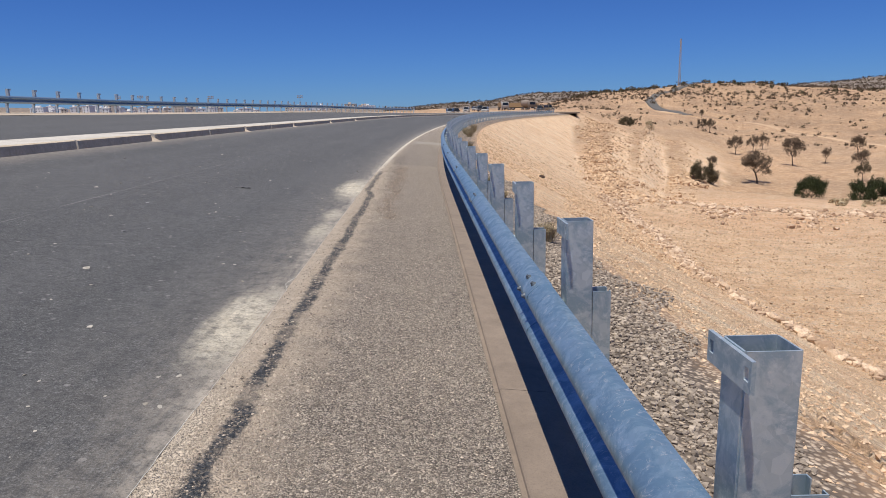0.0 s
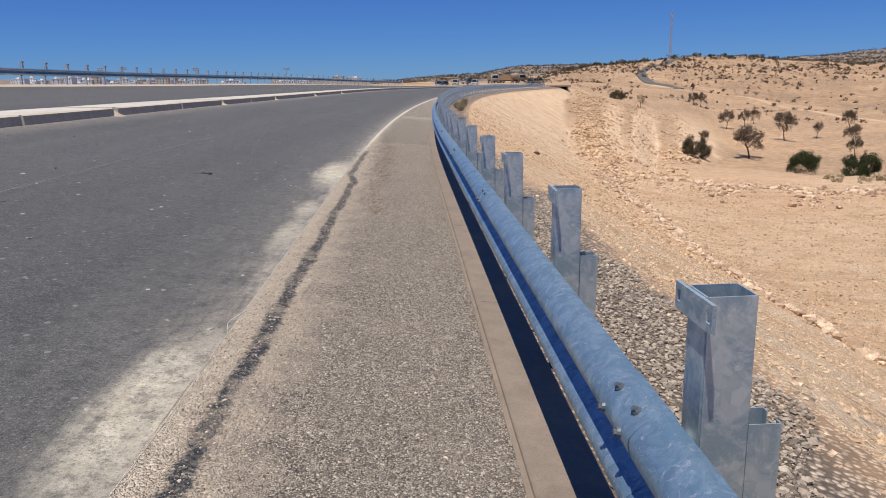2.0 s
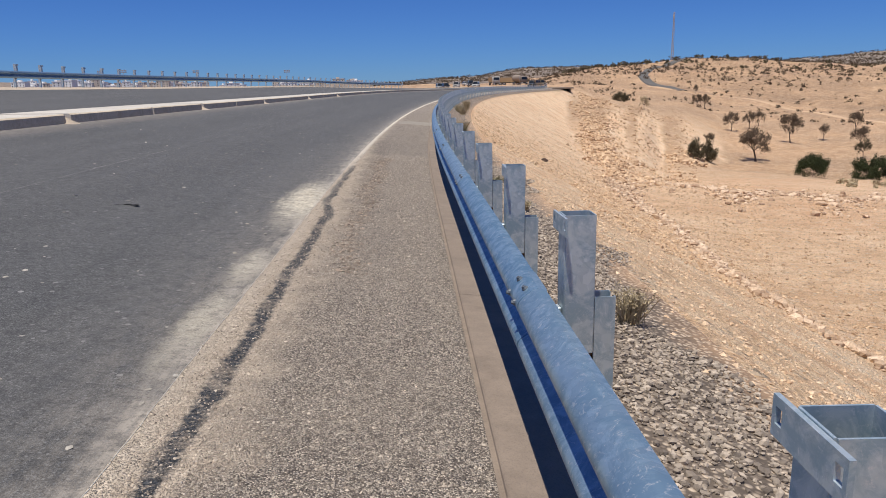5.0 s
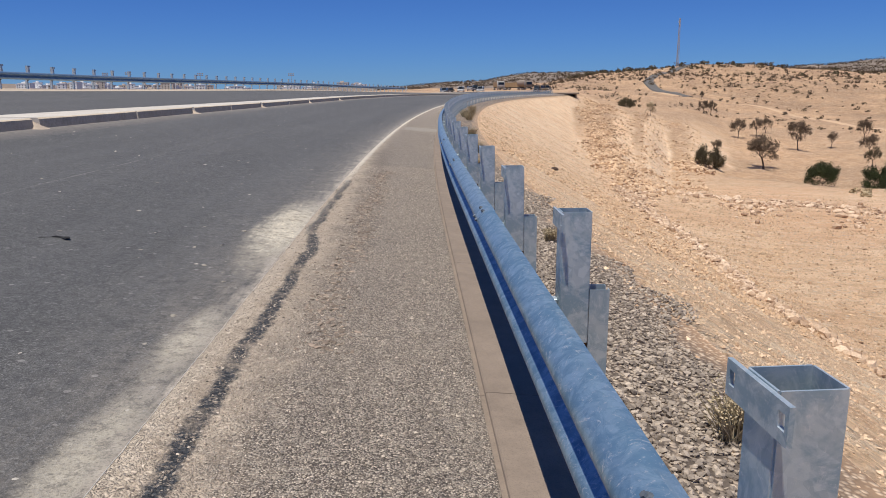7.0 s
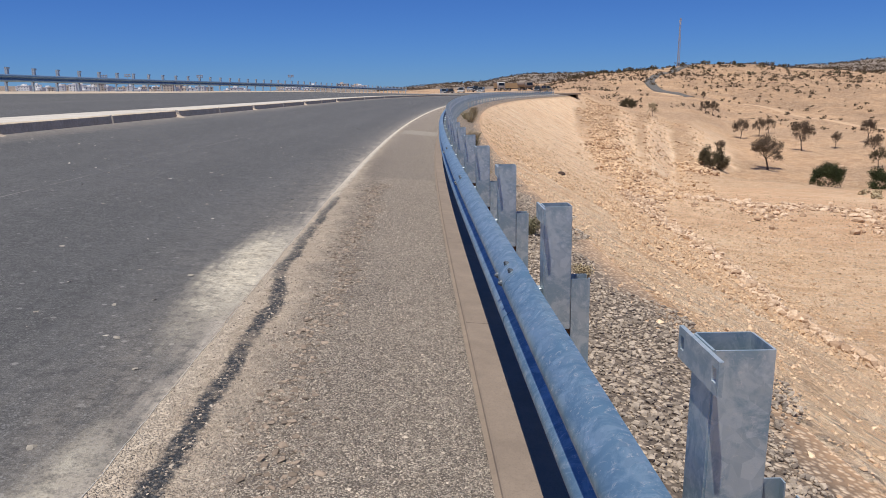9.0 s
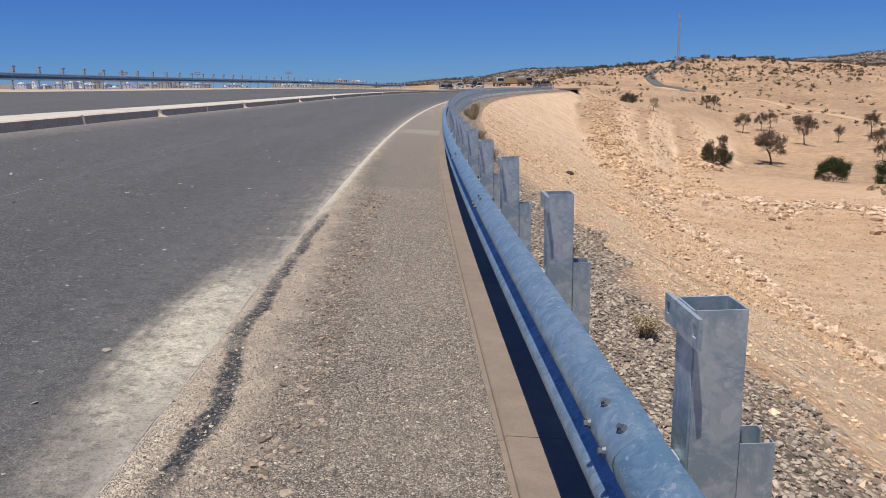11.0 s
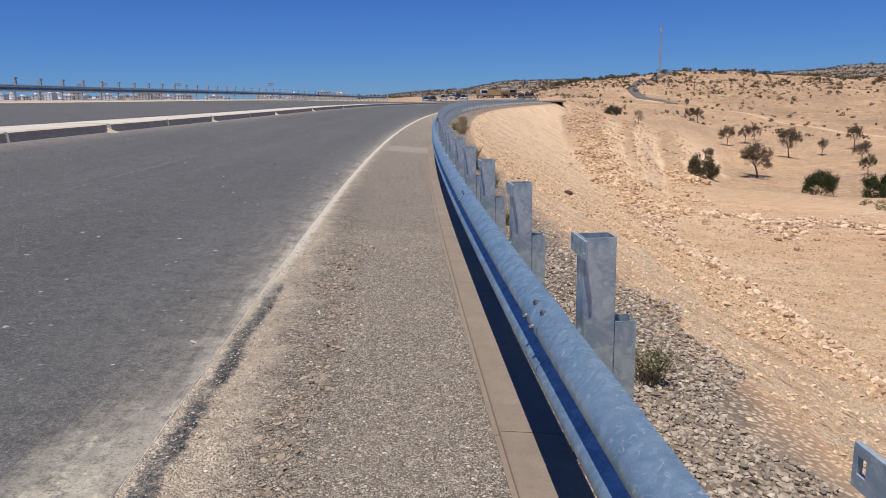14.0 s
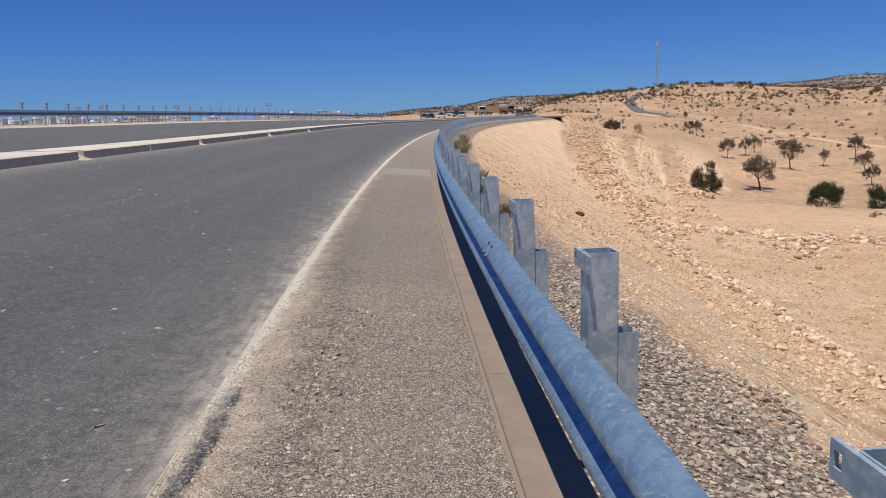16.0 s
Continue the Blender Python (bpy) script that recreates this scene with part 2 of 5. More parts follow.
def shoulder_material():
    k = Mat("chip_gravel_with_sand", 0.93)
    uv = k.uv()
    u = k.split(uv)[0]
    chips, ids = k.cells(108, "Distance"), k.split(k.cells(108))
    ragged, mid, big = k.noise(2.6, 7, 0.72), k.noise(9, 5, 0.7), k.noise(0.6, 4)
    c = k.ramp(ids[0], (0.0, (0.11, 0.09, 0.074)), (0.25, (0.37, 0.31, 0.25)), (0.7, (0.60, 0.51, 0.41)), (1.0, (0.84, 0.73, 0.59)))
    # shade between the chips painted as dark gaps
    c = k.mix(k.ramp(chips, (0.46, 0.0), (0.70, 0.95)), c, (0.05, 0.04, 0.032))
    c = k.mix(k.ramp(big, (0.4, 0.0), (0.7, 0.35)), c, (0.42, 0.35, 0.27))
    c = k.mix(k.ramp(k.noise(24, 6, 0.85), (0.40, 0.6), (0.50, 0.0)), c, (0.15, 0.12, 0.095))
    c = k.mix(k.ramp(k.noise(17, 6, 0.85), (0.53, 0.0), (0.63, 0.45)), c, (0.70, 0.60, 0.47))
    # sand lies along the seam with the carriageway, over a wavy band of bare tar
    edge = k.math("ADD", u, k.math("MULTIPLY", k.math("SUBTRACT", ragged, 0.5), 0.9))
    edge = k.math("ADD", edge, k.ramp(k.math("MULTIPLY", k.split(uv)[1], 0.01), (0.15, 0.0), (0.24, 0.25), (0.5, 0.45)))
    sand = k.mix(k.ramp(mid, (0.3, 0.0), (0.7, 1.0)), (0.50, 0.40, 0.295), (0.74, 0.62, 0.475))
    sand = k.mix(k.ramp(k.noise(90, 4, 0.8), (0.36, 0.75), (0.5, 0.0)), sand, (0.22, 0.165, 0.12))
    c = k.mix(k.ramp(edge, (0.02, 0.95), (0.30, 0.85), (0.42, 0.5), (0.6, 0.0)), c, sand)
    wave = k.math("MULTIPLY", k.math("SUBTRACT", k.noise(1.3, 4), 0.5), 0.15)
    # the band of tar runs closer to the seam past the great mortar spill
    middle = k.ramp(k.math("MULTIPLY", k.split(uv)[1], 0.05), (0.66, 0.225), (0.72, 0.105))
    t0 = k.math("ABSOLUTE", k.math("SUBTRACT", k.math("ADD", k.math("ADD", u, wave), k.math("MULTIPLY", k.math("SUBTRACT", k.noise(11, 6, 0.8), 0.5), 0.16)), middle))
    c = k.mix(k.math("MULTIPLY", k.ramp(t0, (0.036, 1.0), (0.070, 0.0)), k.math("MULTIPLY", k.math("MULTIPLY", k.ramp(ragged, (0.5, 1.0), (0.66, 0.3)), k.ramp(k.noise(38, 4, 0.8), (0.52, 1.0), (0.66, 0.15))), k.math("LESS_THAN", k.split(uv)[1], 18.7))), c, k.mix(k.ramp(k.noise(60, 3), (0.4, 0.0), (0.7, 1.0)), (0.022, 0.027, 0.034), (0.115, 0.118, 0.12)))
    v = k.split(uv)[1]
    c = k.mix(k.math("MULTIPLY", k.math("LESS_THAN", k.math("ABSOLUTE", k.math("SUBTRACT", k.math("ADD", v, k.math("MULTIPLY", ragged, 1.5)), 36.6)), 1.2), k.ramp(edge, (0.5, 0.0), (0.7, 0.6))), c, (0.46, 0.41, 0.34))
    # pale dust lies on the seam past the end of the tar
    seam = k.math("ADD", u, k.math("MULTIPLY", k.math("SUBTRACT", k.noise(5.0, 5, 0.75), 0.5), 0.22))
    c = k.mix(k.math("MULTIPLY", k.ramp(seam, (0.06, 0.9), (0.13, 0.0)), k.ramp(k.math("MULTIPLY", v, 0.01), (0.175, 0.15), (0.20, 1.0), (0.6, 1.0))), c, (0.80, 0.73, 0.60))
    # crust broken into clods where the sand meets the chips
    crack = k.cells(13.0, "Distance", k.stretch(k.pos, 1.0, 2.0, 1.0), "DISTANCE_TO_EDGE")
    zone = k.math("MULTIPLY", k.ramp(k.math("ABSOLUTE", k.math("SUBTRACT", edge, 0.6)), (0.10, 1.0), (0.26, 0.0)), k.ramp(k.math("MULTIPLY", v, 0.01), (0.11, 0.0), (0.15, 1.0), (0.22, 1.0), (0.30, 0.0)))
    c = k.mix(k.math("MULTIPLY", k.ramp(crack, (0.02, 0.8), (0.07, 0.0)), zone), c, (0.06, 0.045, 0.035))
    n = k.bump(k.ramp(chips, (0.0, 1.0), (0.7, 0.0)), 0.016, 1.0)
    return k.done(c, None, k.bump(mid, 0.04, 0.6, n))


def stone_material(name, dark, light):
    k = Mat(name, 0.9)
    r = k.island()
    c = k.mix(r, dark, light)
    c = k.mix(k.ramp(k.noise(25, 4), (0.35, 0.5), (0.65, 0.0)), c, tuple(x * 0.6 for x in dark))
    return k.done(c, None, k.bump(k.noise(40, 4), 0.01, 0.6))


def zinc_material(name, dark, light, cloudy, metal):
    k = Mat(name, 0.46, metal)
    p = k.obj()
    flake, cloud = k.cells(26, "Color", p), k.noise(8, 7, 0.72, p, 1.0)
    scratch = k.ramp(k.noise(17, 7, 0.8, p, 2.5), (0.56, 0.0), (0.66, 0.85))
    c = k.ramp(k.split(flake)[0], (0.0, dark), (1.0, light))
    c = k.mix(k.ramp(cloud, (0.44, 0.0), (0.57, 0.85)), c, cloudy)
    c = k.mix(scratch, c, (0.66, 0.68, 0.69))
    c = k.mix(k.math("MULTIPLY", k.rand(), 0.18), c, (0.55, 0.57, 0.57))
    r = k.ramp(cloud, (0.3, 0.36), (0.7, 0.58))
    return k.done(c, r, k.bump(cloud, 0.004, 0.35))


def concrete_material(name, dark, light, scale=1.0):
    k = Mat(name, 0.9)
    a, b, f = k.noise(1.1 * scale, 6, 0.7), k.noise(7 * scale, 5, 0.7), k.noise(90, 3, 0.8)
    c = k.ramp(k.mix(0.5, a, b), (0.35, dark), (0.65, light))
    c = k.mix(k.ramp(f, (0.35, 0.35), (0.5, 0.0)), c, tuple(x * 0.55 for x in dark))
    c = k.mix(k.math("MULTIPLY", k.rand(), 0.25), c, dark)
    return k.done(c, None, k.bump(k.mix(0.5, b, f), 0.006, 0.8))


def leaf_material(name, dark, light):
    k = Mat(name, 0.75)
    c = k.mix(k.island(), dark, light)
    k.b.inputs["Specular IOR Level"].default_value = 0.2
    return k.done(k.mix(k.math("MULTIPLY", k.rand(), 0.35), c, light))


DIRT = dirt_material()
ASPHALT, OLD_ASPHALT = road_material(False), road_material(True)
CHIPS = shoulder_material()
BALLAST = stone_material("crushed_stone", (0.17, 0.138, 0.11), (0.60, 0.50, 0.39))
ROCK = stone_material("limestone_rock", (0.40, 0.265, 0.165), (0.88, 0.67, 0.47))
CRUMBS = stone_material("dirt_crumbs", (0.55, 0.36, 0.22), (0.92, 0.70, 0.47))
LOOSE = stone_material("loose_tan_chips", (0.13, 0.105, 0.085), (0.80, 0.68, 0.54))
RUBBLE = stone_material("tipped_rubble", (0.42, 0.27, 0.155), (0.82, 0.59, 0.375))
ZINC = zinc_material("galvanised_steel", (0.42, 0.50, 0.54), (0.58, 0.65, 0.68), (0.27, 0.38, 0.45), 0.5)
# beam zinc, bluer and darker than that of the posts
BLUE_ZINC = zinc_material("bluish_beam_zinc", (0.215, 0.335, 0.44), (0.30, 0.44, 0.55), (0.13, 0.25, 0.37), 0.65)
KERB = concrete_material("dusty_concrete", (0.185, 0.145, 0.11), (0.285, 0.225, 0.17))
SLAB = concrete_material("pale_concrete", (0.44, 0.405, 0.345), (0.64, 0.60, 0.53))
# same concrete for shaded faces, warm bounced light put into its colour
WARMED_SIDE = concrete_material("bounce_warmed_concrete", (0.46, 0.375, 0.26), (0.70, 0.60, 0.45), 2.0)
BARK = plain("grey_bark", (0.115, 0.085, 0.065), 0.9, vary=0.35, scale=6, bump=0.02)
TWIGS = leaf_material("dry_twigs", (0.075, 0.055, 0.040), (0.17, 0.125, 0.085))
HILL_ROAD = plain("worn_asphalt", (0.115, 0.108, 0.098), 0.95, vary=0.2, scale=0.8)
LEAVES = leaf_material("dark_leaves", (0.022, 0.032, 0.012), (0.065, 0.078, 0.030))
OLIVE = leaf_material("dusty_leaves", (0.055, 0.048, 0.028), (0.13, 0.105, 0.060))
SCRUB = leaf_material("grey_scrub", (0.065, 0.045, 0.030), (0.165, 0.120, 0.078))
STRAW = leaf_material("dry_straw", (0.28, 0.22, 0.13), (0.50, 0.41, 0.26))
GREYGREEN = leaf_material("grey_green_stems", (0.15, 0.14, 0.08), (0.32, 0.29, 0.17))
RUBBER = plain("tyre_rubber", (0.02, 0.02, 0.02), 0.8)
GLASS = plain("dark_glass", (0.015, 0.02, 0.024), 0.08, vary=0.1)
CHROME = plain("lamp_glass", (0.7, 0.7, 0.68), 0.2, vary=0.05)
STEEL = plain("painted_mast_steel", (0.38, 0.36, 0.36), 0.6)
RUST = plain("rusty_steel", (0.16, 0.075, 0.04), 0.8, vary=0.5)
SCORCHED = plain("scorched_rock", (0.055, 0.032, 0.022), 0.9, vary=0.5, scale=6)
BOLTS = plain("bolt_steel", (0.14, 0.16, 0.18), 0.6, 0.5)
STRING = plain("white_string", (0.68, 0.66, 0.60), 0.9, vary=0.15, scale=20)
DUSTY = plain("fine_dust", (0.46, 0.38, 0.29), 0.95, vary=0.2, scale=20, bump=0.01)


def paint(name, color, rough=0.35):
    return plain(name, color, rough, vary=0.12, scale=3)


# ---- mesh helpers ----
def finish(bm, name, mat, smooth=False):
    me = bpy.data.meshes.new(name)
    bm.normal_update()
    bm.to_mesh(me)
    bm.free()
    me.materials.append(mat)
    if smooth:
        me.polygons.foreach_set("use_smooth", [True] * len(me.polygons))
    return me


def part(name, bm, mat, parent, label="", smooth=False):
    ob = new(name, finish(bm, name, mat, smooth))
    ob.parent = parent
    return tagged(ob, label)


def raw(name, verts, faces, mat, uvs=None, smooth=False):
    me = bpy.data.meshes.new(name)
    me.from_pydata([tuple(v) for v in verts], [], faces)
    me.materials.append(mat)
    if uvs is not None:
        layer = me.uv_layers.new(name="UVMap")
        index = np.empty(len(me.loops), dtype=np.int32)
        me.loops.foreach_get("vertex_index", index)
        layer.data.foreach_set("uv", np.asarray(uvs, dtype=np.float32)[index].ravel())
    if smooth:
        me.polygons.foreach_set("use_smooth", [True] * len(me.polygons))
    me.update()
    return me


def box(bm, x0, y0, z0, x1, y1, z1, bevel=0.0):
    geo = bmesh.ops.create_cube(bm, size=1.0, matrix=Matrix.Translation(((x0 + x1) / 2, (y0 + y1) / 2, (z0 + z1) / 2)) @ Matrix.Diagonal((x1 - x0, y1 - y0, z1 - z0, 1)))
    if bevel:
        edges = list({e for v in geo["verts"] for e in v.link_edges})
        bmesh.ops.bevel(bm, geom=edges, offset=bevel, segments=1, affect="EDGES")


def prism(bm, loop, depth_vec, closed=True):
    """Extrudes a loop of points along a vector, with caps."""
    a = [bm.verts.new(p) for p in loop]
    b = [bm.verts.new(Vector(p) + Vector(depth_vec)) for p in loop]
    n = len(a)
    for i in range(n):
        bm.faces.new((a[i], a[(i + 1) % n], b[(i + 1) % n], b[i]))
    if closed:
        bm.faces.new(a[::-1])
        bm.faces.new(b)


def tube(bm, p, q, r0, r1, sides=6):
    p, q = Vector(p), Vector(q)
    d = (q - p)
    if d.length < 1e-6:
        return
    rot = d.to_track_quat("Z", "Y").to_matrix()
    ring = lambda c, r: [bm.verts.new(c + rot @ Vector((r * math.cos(2 * math.pi * i / sides), r * math.sin(2 * math.pi * i / sides), 0))) for i in range(sides)]
    a, b = ring(p, r0), ring(q, r1)
    for i in range(sides):
        bm.faces.new((a[i], a[(i + 1) % sides], b[(i + 1) % sides], b[i]))
    bm.faces.new(a[::-1])
    bm.faces.new(b)


def thing(name, label, category, group="", at=None):
    ob = new(name)
    ob.empty_display_size = 0.2
    if at is not None:
        ob.matrix_world = at
    return tagged(ob, label, category, group)


# ---- alignment of the road: straight, then a bend to the right ----
BEND, RADIUS, EDGE = 14.0, 420.0, -0.88


def on_road(s, o, z=0.0):
    """World place of the point s metres along the seam and o metres to its right."""
    if s < BEND:
        return Vector((EDGE + o, s, z))
    a = (s - BEND) / RADIUS
    r = RADIUS - o
    return Vector((EDGE + RADIUS - r * math.cos(a), BEND + r * math.sin(a), z))


def heading(s):
    return 0.0 if s < BEND else -(s - BEND) / RADIUS


def so_of(x, y):
    """Along and across, for arrays of world places."""
    cx = EDGE + RADIUS
    rho = np.hypot(x - cx, y - BEND)
    a = np.arctan2(y - BEND, cx - x)
    bent = (y > BEND)
    return np.where(bent, BEND + RADIUS * a, y), np.where(bent, RADIUS - rho, x - EDGE)


LEVELS = ((-20.4, 1.60), (-18.8, 1.90), (-16.8, 1.72), (-9.2, 1.0), (-7.35, 0.82), (0.0, 0.077), (1.7, -0.071), (2.2, -0.115), (3.6, -0.36))


def grade(s):
    """The climb of the road along the bend."""
    s = np.asarray(s, dtype=float)
    return np.where(s < 14, 0, np.where(s < 60, 1.0e-4 * (s - 14) ** 2, 0.2116 + 0.0025 * (s - 60) + 0.134 * (1 - np.exp(-np.maximum(s - 60, 0) / 20))))


def level(o, s=0.0):
    """Height of the banked road across its width; the far side sinks a little along the bend."""
    z = np.interp(o, [p[0] for p in LEVELS], [p[1] for p in LEVELS])
    s = np.asarray(s, dtype=float)
    ease = 1 - 0.2 * np.clip((s - 30) / 60, 0, 1) - 0.4 * np.clip((s - 90) / 60, 0, 1)
    return np.where(np.asarray(o) < 0, z * ease, z) + grade(s)


def strip(name, mat, o0, o1, s0, s1, ds, no, lift=0.0, rough_edge=0.0, thick=0.0):
    """A band of paving that follows the road; its UVs are metres across and along."""
    ss = np.arange(s0, s1 + ds / 2, ds)
    oo = np.linspace(o0, o1, no)
    verts, uvs = [], []
    for s in ss:
        for i, o in enumerate(oo):
            w = rough_edge * (noise.noise((s * 0.9, i * 7.0, 3.0)) + 0.5 * noise.noise((s * 3.7, i, 9.0))) if i in (0, no - 1) else 0.0
            verts.append(on_road(s, o + w, float(level(o, s)) + lift)), uvs.append((o, s))
    faces = [(a, a + 1, a + no + 1, a + no) for r in range(len(ss) - 1) for a in range(r * no, r * no + no - 1)]
    if thick:
        n = len(verts)
        for r in range(len(ss)):
            for i in (0, no - 1):
                v = verts[r * no + i]
                verts.append(v - Vector((0, 0, thick))), uvs.append(uvs[r * no + i])
        for r in range(len(ss) - 1):
            a, b = n + 2 * r, n + 2 * r + 2
            faces.append((r * no, (r + 1) * no, b, a))
            faces.append((r * no + no - 1, a + 1, b + 1, (r + 1) * no + no - 1))
    return tagged(new(name, raw(name, verts, faces, mat, uvs, True)), kind="structure")


# ---- natural ground: bearings from the start, distances, heights ----
BEARINGS = (-180, -60, -32, -15, -2, 4.7, 9.6, 12.4, 14.5, 17.0, 19.5, 24.4, 29.3, 33, 60, 180)
DISTANCES = (0, 35, 60, 104, 148, 190, 250, 320, 454, 620, 900, 1600, 4800)
HEIGHTS = {
    -180: (-7, -7, -8, -9, -10, -10, -10, -10, -10, -9, -8, -8, -10),
    -60: (-7, -7, -8, -9, -9, -8, -6, -4, 0, 4, 8, 12, 50),
    -32: (-7, -7, -8, -8, -7, -6, -5, -3, 0, 4, 8, 11, 72),
    -15: (-7, -7, -7, -7, -6, -5, -4, -3, -1, 2, 5, 7, 20),
    -2: (-6, -6, -7, -7, -6, -3, 1.7, 1.8, 1.6, 2, 7, 8, 10),
    4.7: (-5, -5, -6, -6, -5, 0.6, 1.8, 1.8, 1.8, 4, 13, 14, 14),
    9.6: (-5, -5.4, -6, -9, -8, -2.0, 1.8, 2.0, 4.2, 9, 22.5, 24, 24),
    12.4: (-5, -5.4, -6, -6.5, -4.2, -0.8, 1.0, 2.0, 8.4, 10, 22, 24, 24),
    14.5: (-5, -5.5, -5.7, -6.2, -4.6, -2.6, -1.8, 1.6, 11.6, 11, 22, 24, 24),
    17.0: (-5, -5.6, -5.9, -8.6, -6.8, -4.8, -4.0, 0.5, 13.2, 11.5, 21, 24, 24),
    19.5: (-5, -5.7, -6, -11.2, -12.2, -7.9, -4.7, 0, 14.6, 12, 20, 24, 24),
    24.4: (-5, -6.1, -6.4, -11.0, -14.5, -13.8, -9.7, -4.8, 14.8, 12, 19, 24, 24),
    29.3: (-5, -6.2, -6.5, -11.0, -15.5, -14.4, -12.2, -7.4, 10.6, 12, 26, 24, 24),
    33: (-5, -6.2, -6.5, -11.0, -15.3, -14.6, -12.4, -7.6, 8.6, 12, 30, 30, 24),
    60: (-5, -6.0, -6.4, -10.0, -13.0, -12.0, -8.0, -2.0, 10.0, 14, 42, 34, 24),
    180: (-7, -7, -8, -9, -10, -10, -10, -10, -10, -9, -8, -8, -10),
}


def polar(b, r):
    return r * math.sin(radians(b)), r * math.cos(radians(b))


def smoothmax(a, b, k):
    h = np.clip(0.5 + 0.5 * (a - b) / k, 0, 1)
    return b + (a - b) * h + k * h * (1 - h)


def natural(x, y):
    r, b = np.hypot(x, y), np.degrees(np.arctan2(x, y))
    table = np.array([HEIGHTS[k] for k in BEARINGS], dtype=float)
    # eased steps between distances and bearings
    di = np.clip(np.searchsorted(DISTANCES, r, side="right") - 1, 0, len(DISTANCES) - 2)
    D = np.array(DISTANCES, dtype=float)
    f = np.clip((r - D[di]) / (D[di + 1] - D[di]), 0, 1)
    B = np.array(BEARINGS, dtype=float)
    bi = np.clip(np.searchsorted(B, b, side="right") - 1, 0, len(B) - 2)
    g = np.clip((b - B[bi]) / (B[bi + 1] - B[bi]), 0, 1)
    g = g * g * (3 - 2 * g)
    return (table[bi, di] * (1 - f) + table[bi, di + 1] * f) * (1 - g) + (table[bi + 1, di] * (1 - f) + table[bi + 1, di + 1] * f) * g


def lumps(x, y, scale, seed):
    """Cheap smooth unevenness from turned waves."""
    out = np.zeros_like(x)
    for i in range(5):
        a = seed + i * 2.4
        k = scale * (1 + 0.83 * i)
        out += np.sin(k * (x * math.cos(a) + y * math.sin(a)) + 1.7 * np.sin(0.6 * k * (y * math.cos(a) - x * math.sin(a)) + i) + seed * i) / (1 + 0.6 * i)
    return out / 2.4


def foot(t):
    """How far from the seam the foot of the bank lies, t metres along."""
    return 11.9 + 0.9 * np.sin(t * 0.21) + np.maximum(0, t - 38) * 0.10


def terrain(x, y):
    x, y = np.asarray(x, dtype=float), np.asarray(y, dtype=float)
    s, o = so_of(x, y)
    r = np.hypot(x, y)
    bearing = np.degrees(np.arctan2(x, y))
    yard = np.clip((bearing + 4) / 2, 0, 1) * np.clip((12.5 - bearing) / 1.5, 0, 1) * np.clip((r - 170) / 30, 0, 1) * np.clip((340 - r) / 20, 0, 1)
    n = natural(x, y) + lumps(x, y, 0.06, 0.7) * np.clip((r - 60) / 200, 0, 1.3) * (1 - 0.85 * yard) + lumps(x, y, 0.9, 2.0) * 0.07
    bank = np.where(o > 3.6, -0.36 - 0.56 * (o - 3.6) + grade(s), np.where(o < -20.4, level(-20.4, s) - 0.5 * (-20.4 - o), level(o, s)))
    bank = bank + np.where(o > 3.8, lumps(x, y, 0.8, 4.0) * 0.05, 0)
    # windrow of earth along the foot of the bank
    n = n + lumps(x, y, 0.42, 1.3) * 0.35 * np.clip((r - 75) / 40, 0, 1) * np.clip((260 - r) / 60, 0, 1) * (1 - yard)
    ridge = np.clip((s - 4) / 4, 0, 1) * np.clip((66 - s) / 10, 0, 1) * (0.16 + 0.10 * np.sin(s * 1.3) * np.sin(s * 0.47 + 1))
    bank = np.where(s > 200, bank - (s - 200) * 0.25, bank)
    z = smoothmax(bank, n, 0.5 + np.clip(o - 3.6, 0, 8) * 0.08) + ridge * np.exp(-((o - foot(s)) / 0.42) ** 2)
    inside = (o > -20.2) & (o < 3.5) & (s < 200)
    return np.where(inside, bank - np.where((o > -18.7) & (o < 2.15), 0.12, 0.0), z)


def height(x, y):
    return float(terrain(np.array([x]), np.array([y]))[0])


def rim(t):
    """Place of the line of rocks along the foot of the bank, t metres along."""
    return on_road(t, float(foot(t)))


def build_ground():
    fine = np.arange(-42, 52, 0.25)
    ang = np.concatenate((np.arange(-180, -42, 3.0), fine, np.arange(52, 180, 3.0)))
    rad = np.concatenate(([0.0], 0.7 * 1.0215 ** np.arange(0, 416)))
    rad = rad[rad < 4900]
    A, Rr = np.meshgrid(np.radians(ang), rad, indexing="ij")
    x, y = Rr * np.sin(A), Rr * np.cos(A)
    z = terrain(x, y)
    na, nr = A.shape
    verts = np.stack((x, y, z), -1).reshape(-1, 3).tolist()
    i = np.arange(na)[:, None] * nr + np.arange(nr - 1)[None, :]
    j = ((np.arange(na) + 1) % na)[:, None] * nr + np.arange(nr - 1)[None, :]
    faces = np.stack((j, j + 1, i + 1, i), -1).reshape(-1, 4).tolist()
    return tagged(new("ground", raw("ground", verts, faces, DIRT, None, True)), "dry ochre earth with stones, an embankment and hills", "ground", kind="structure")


build_ground()
tagged(strip("road_1", ASPHALT, -7.36, 0.0, -8, 199, 1.0, 12, 0, 0.015), "dusty grey asphalt carriageway with pale mortar spills", "road")
tagged(strip("road_2", OLD_ASPHALT, -17.0, -9.30, -8, 199, 2.0, 8, 0, 0.06), "weathered grey asphalt carriageway beyond the median", "road")
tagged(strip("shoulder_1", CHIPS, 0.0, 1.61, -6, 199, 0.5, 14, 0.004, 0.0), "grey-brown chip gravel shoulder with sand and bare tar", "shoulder")
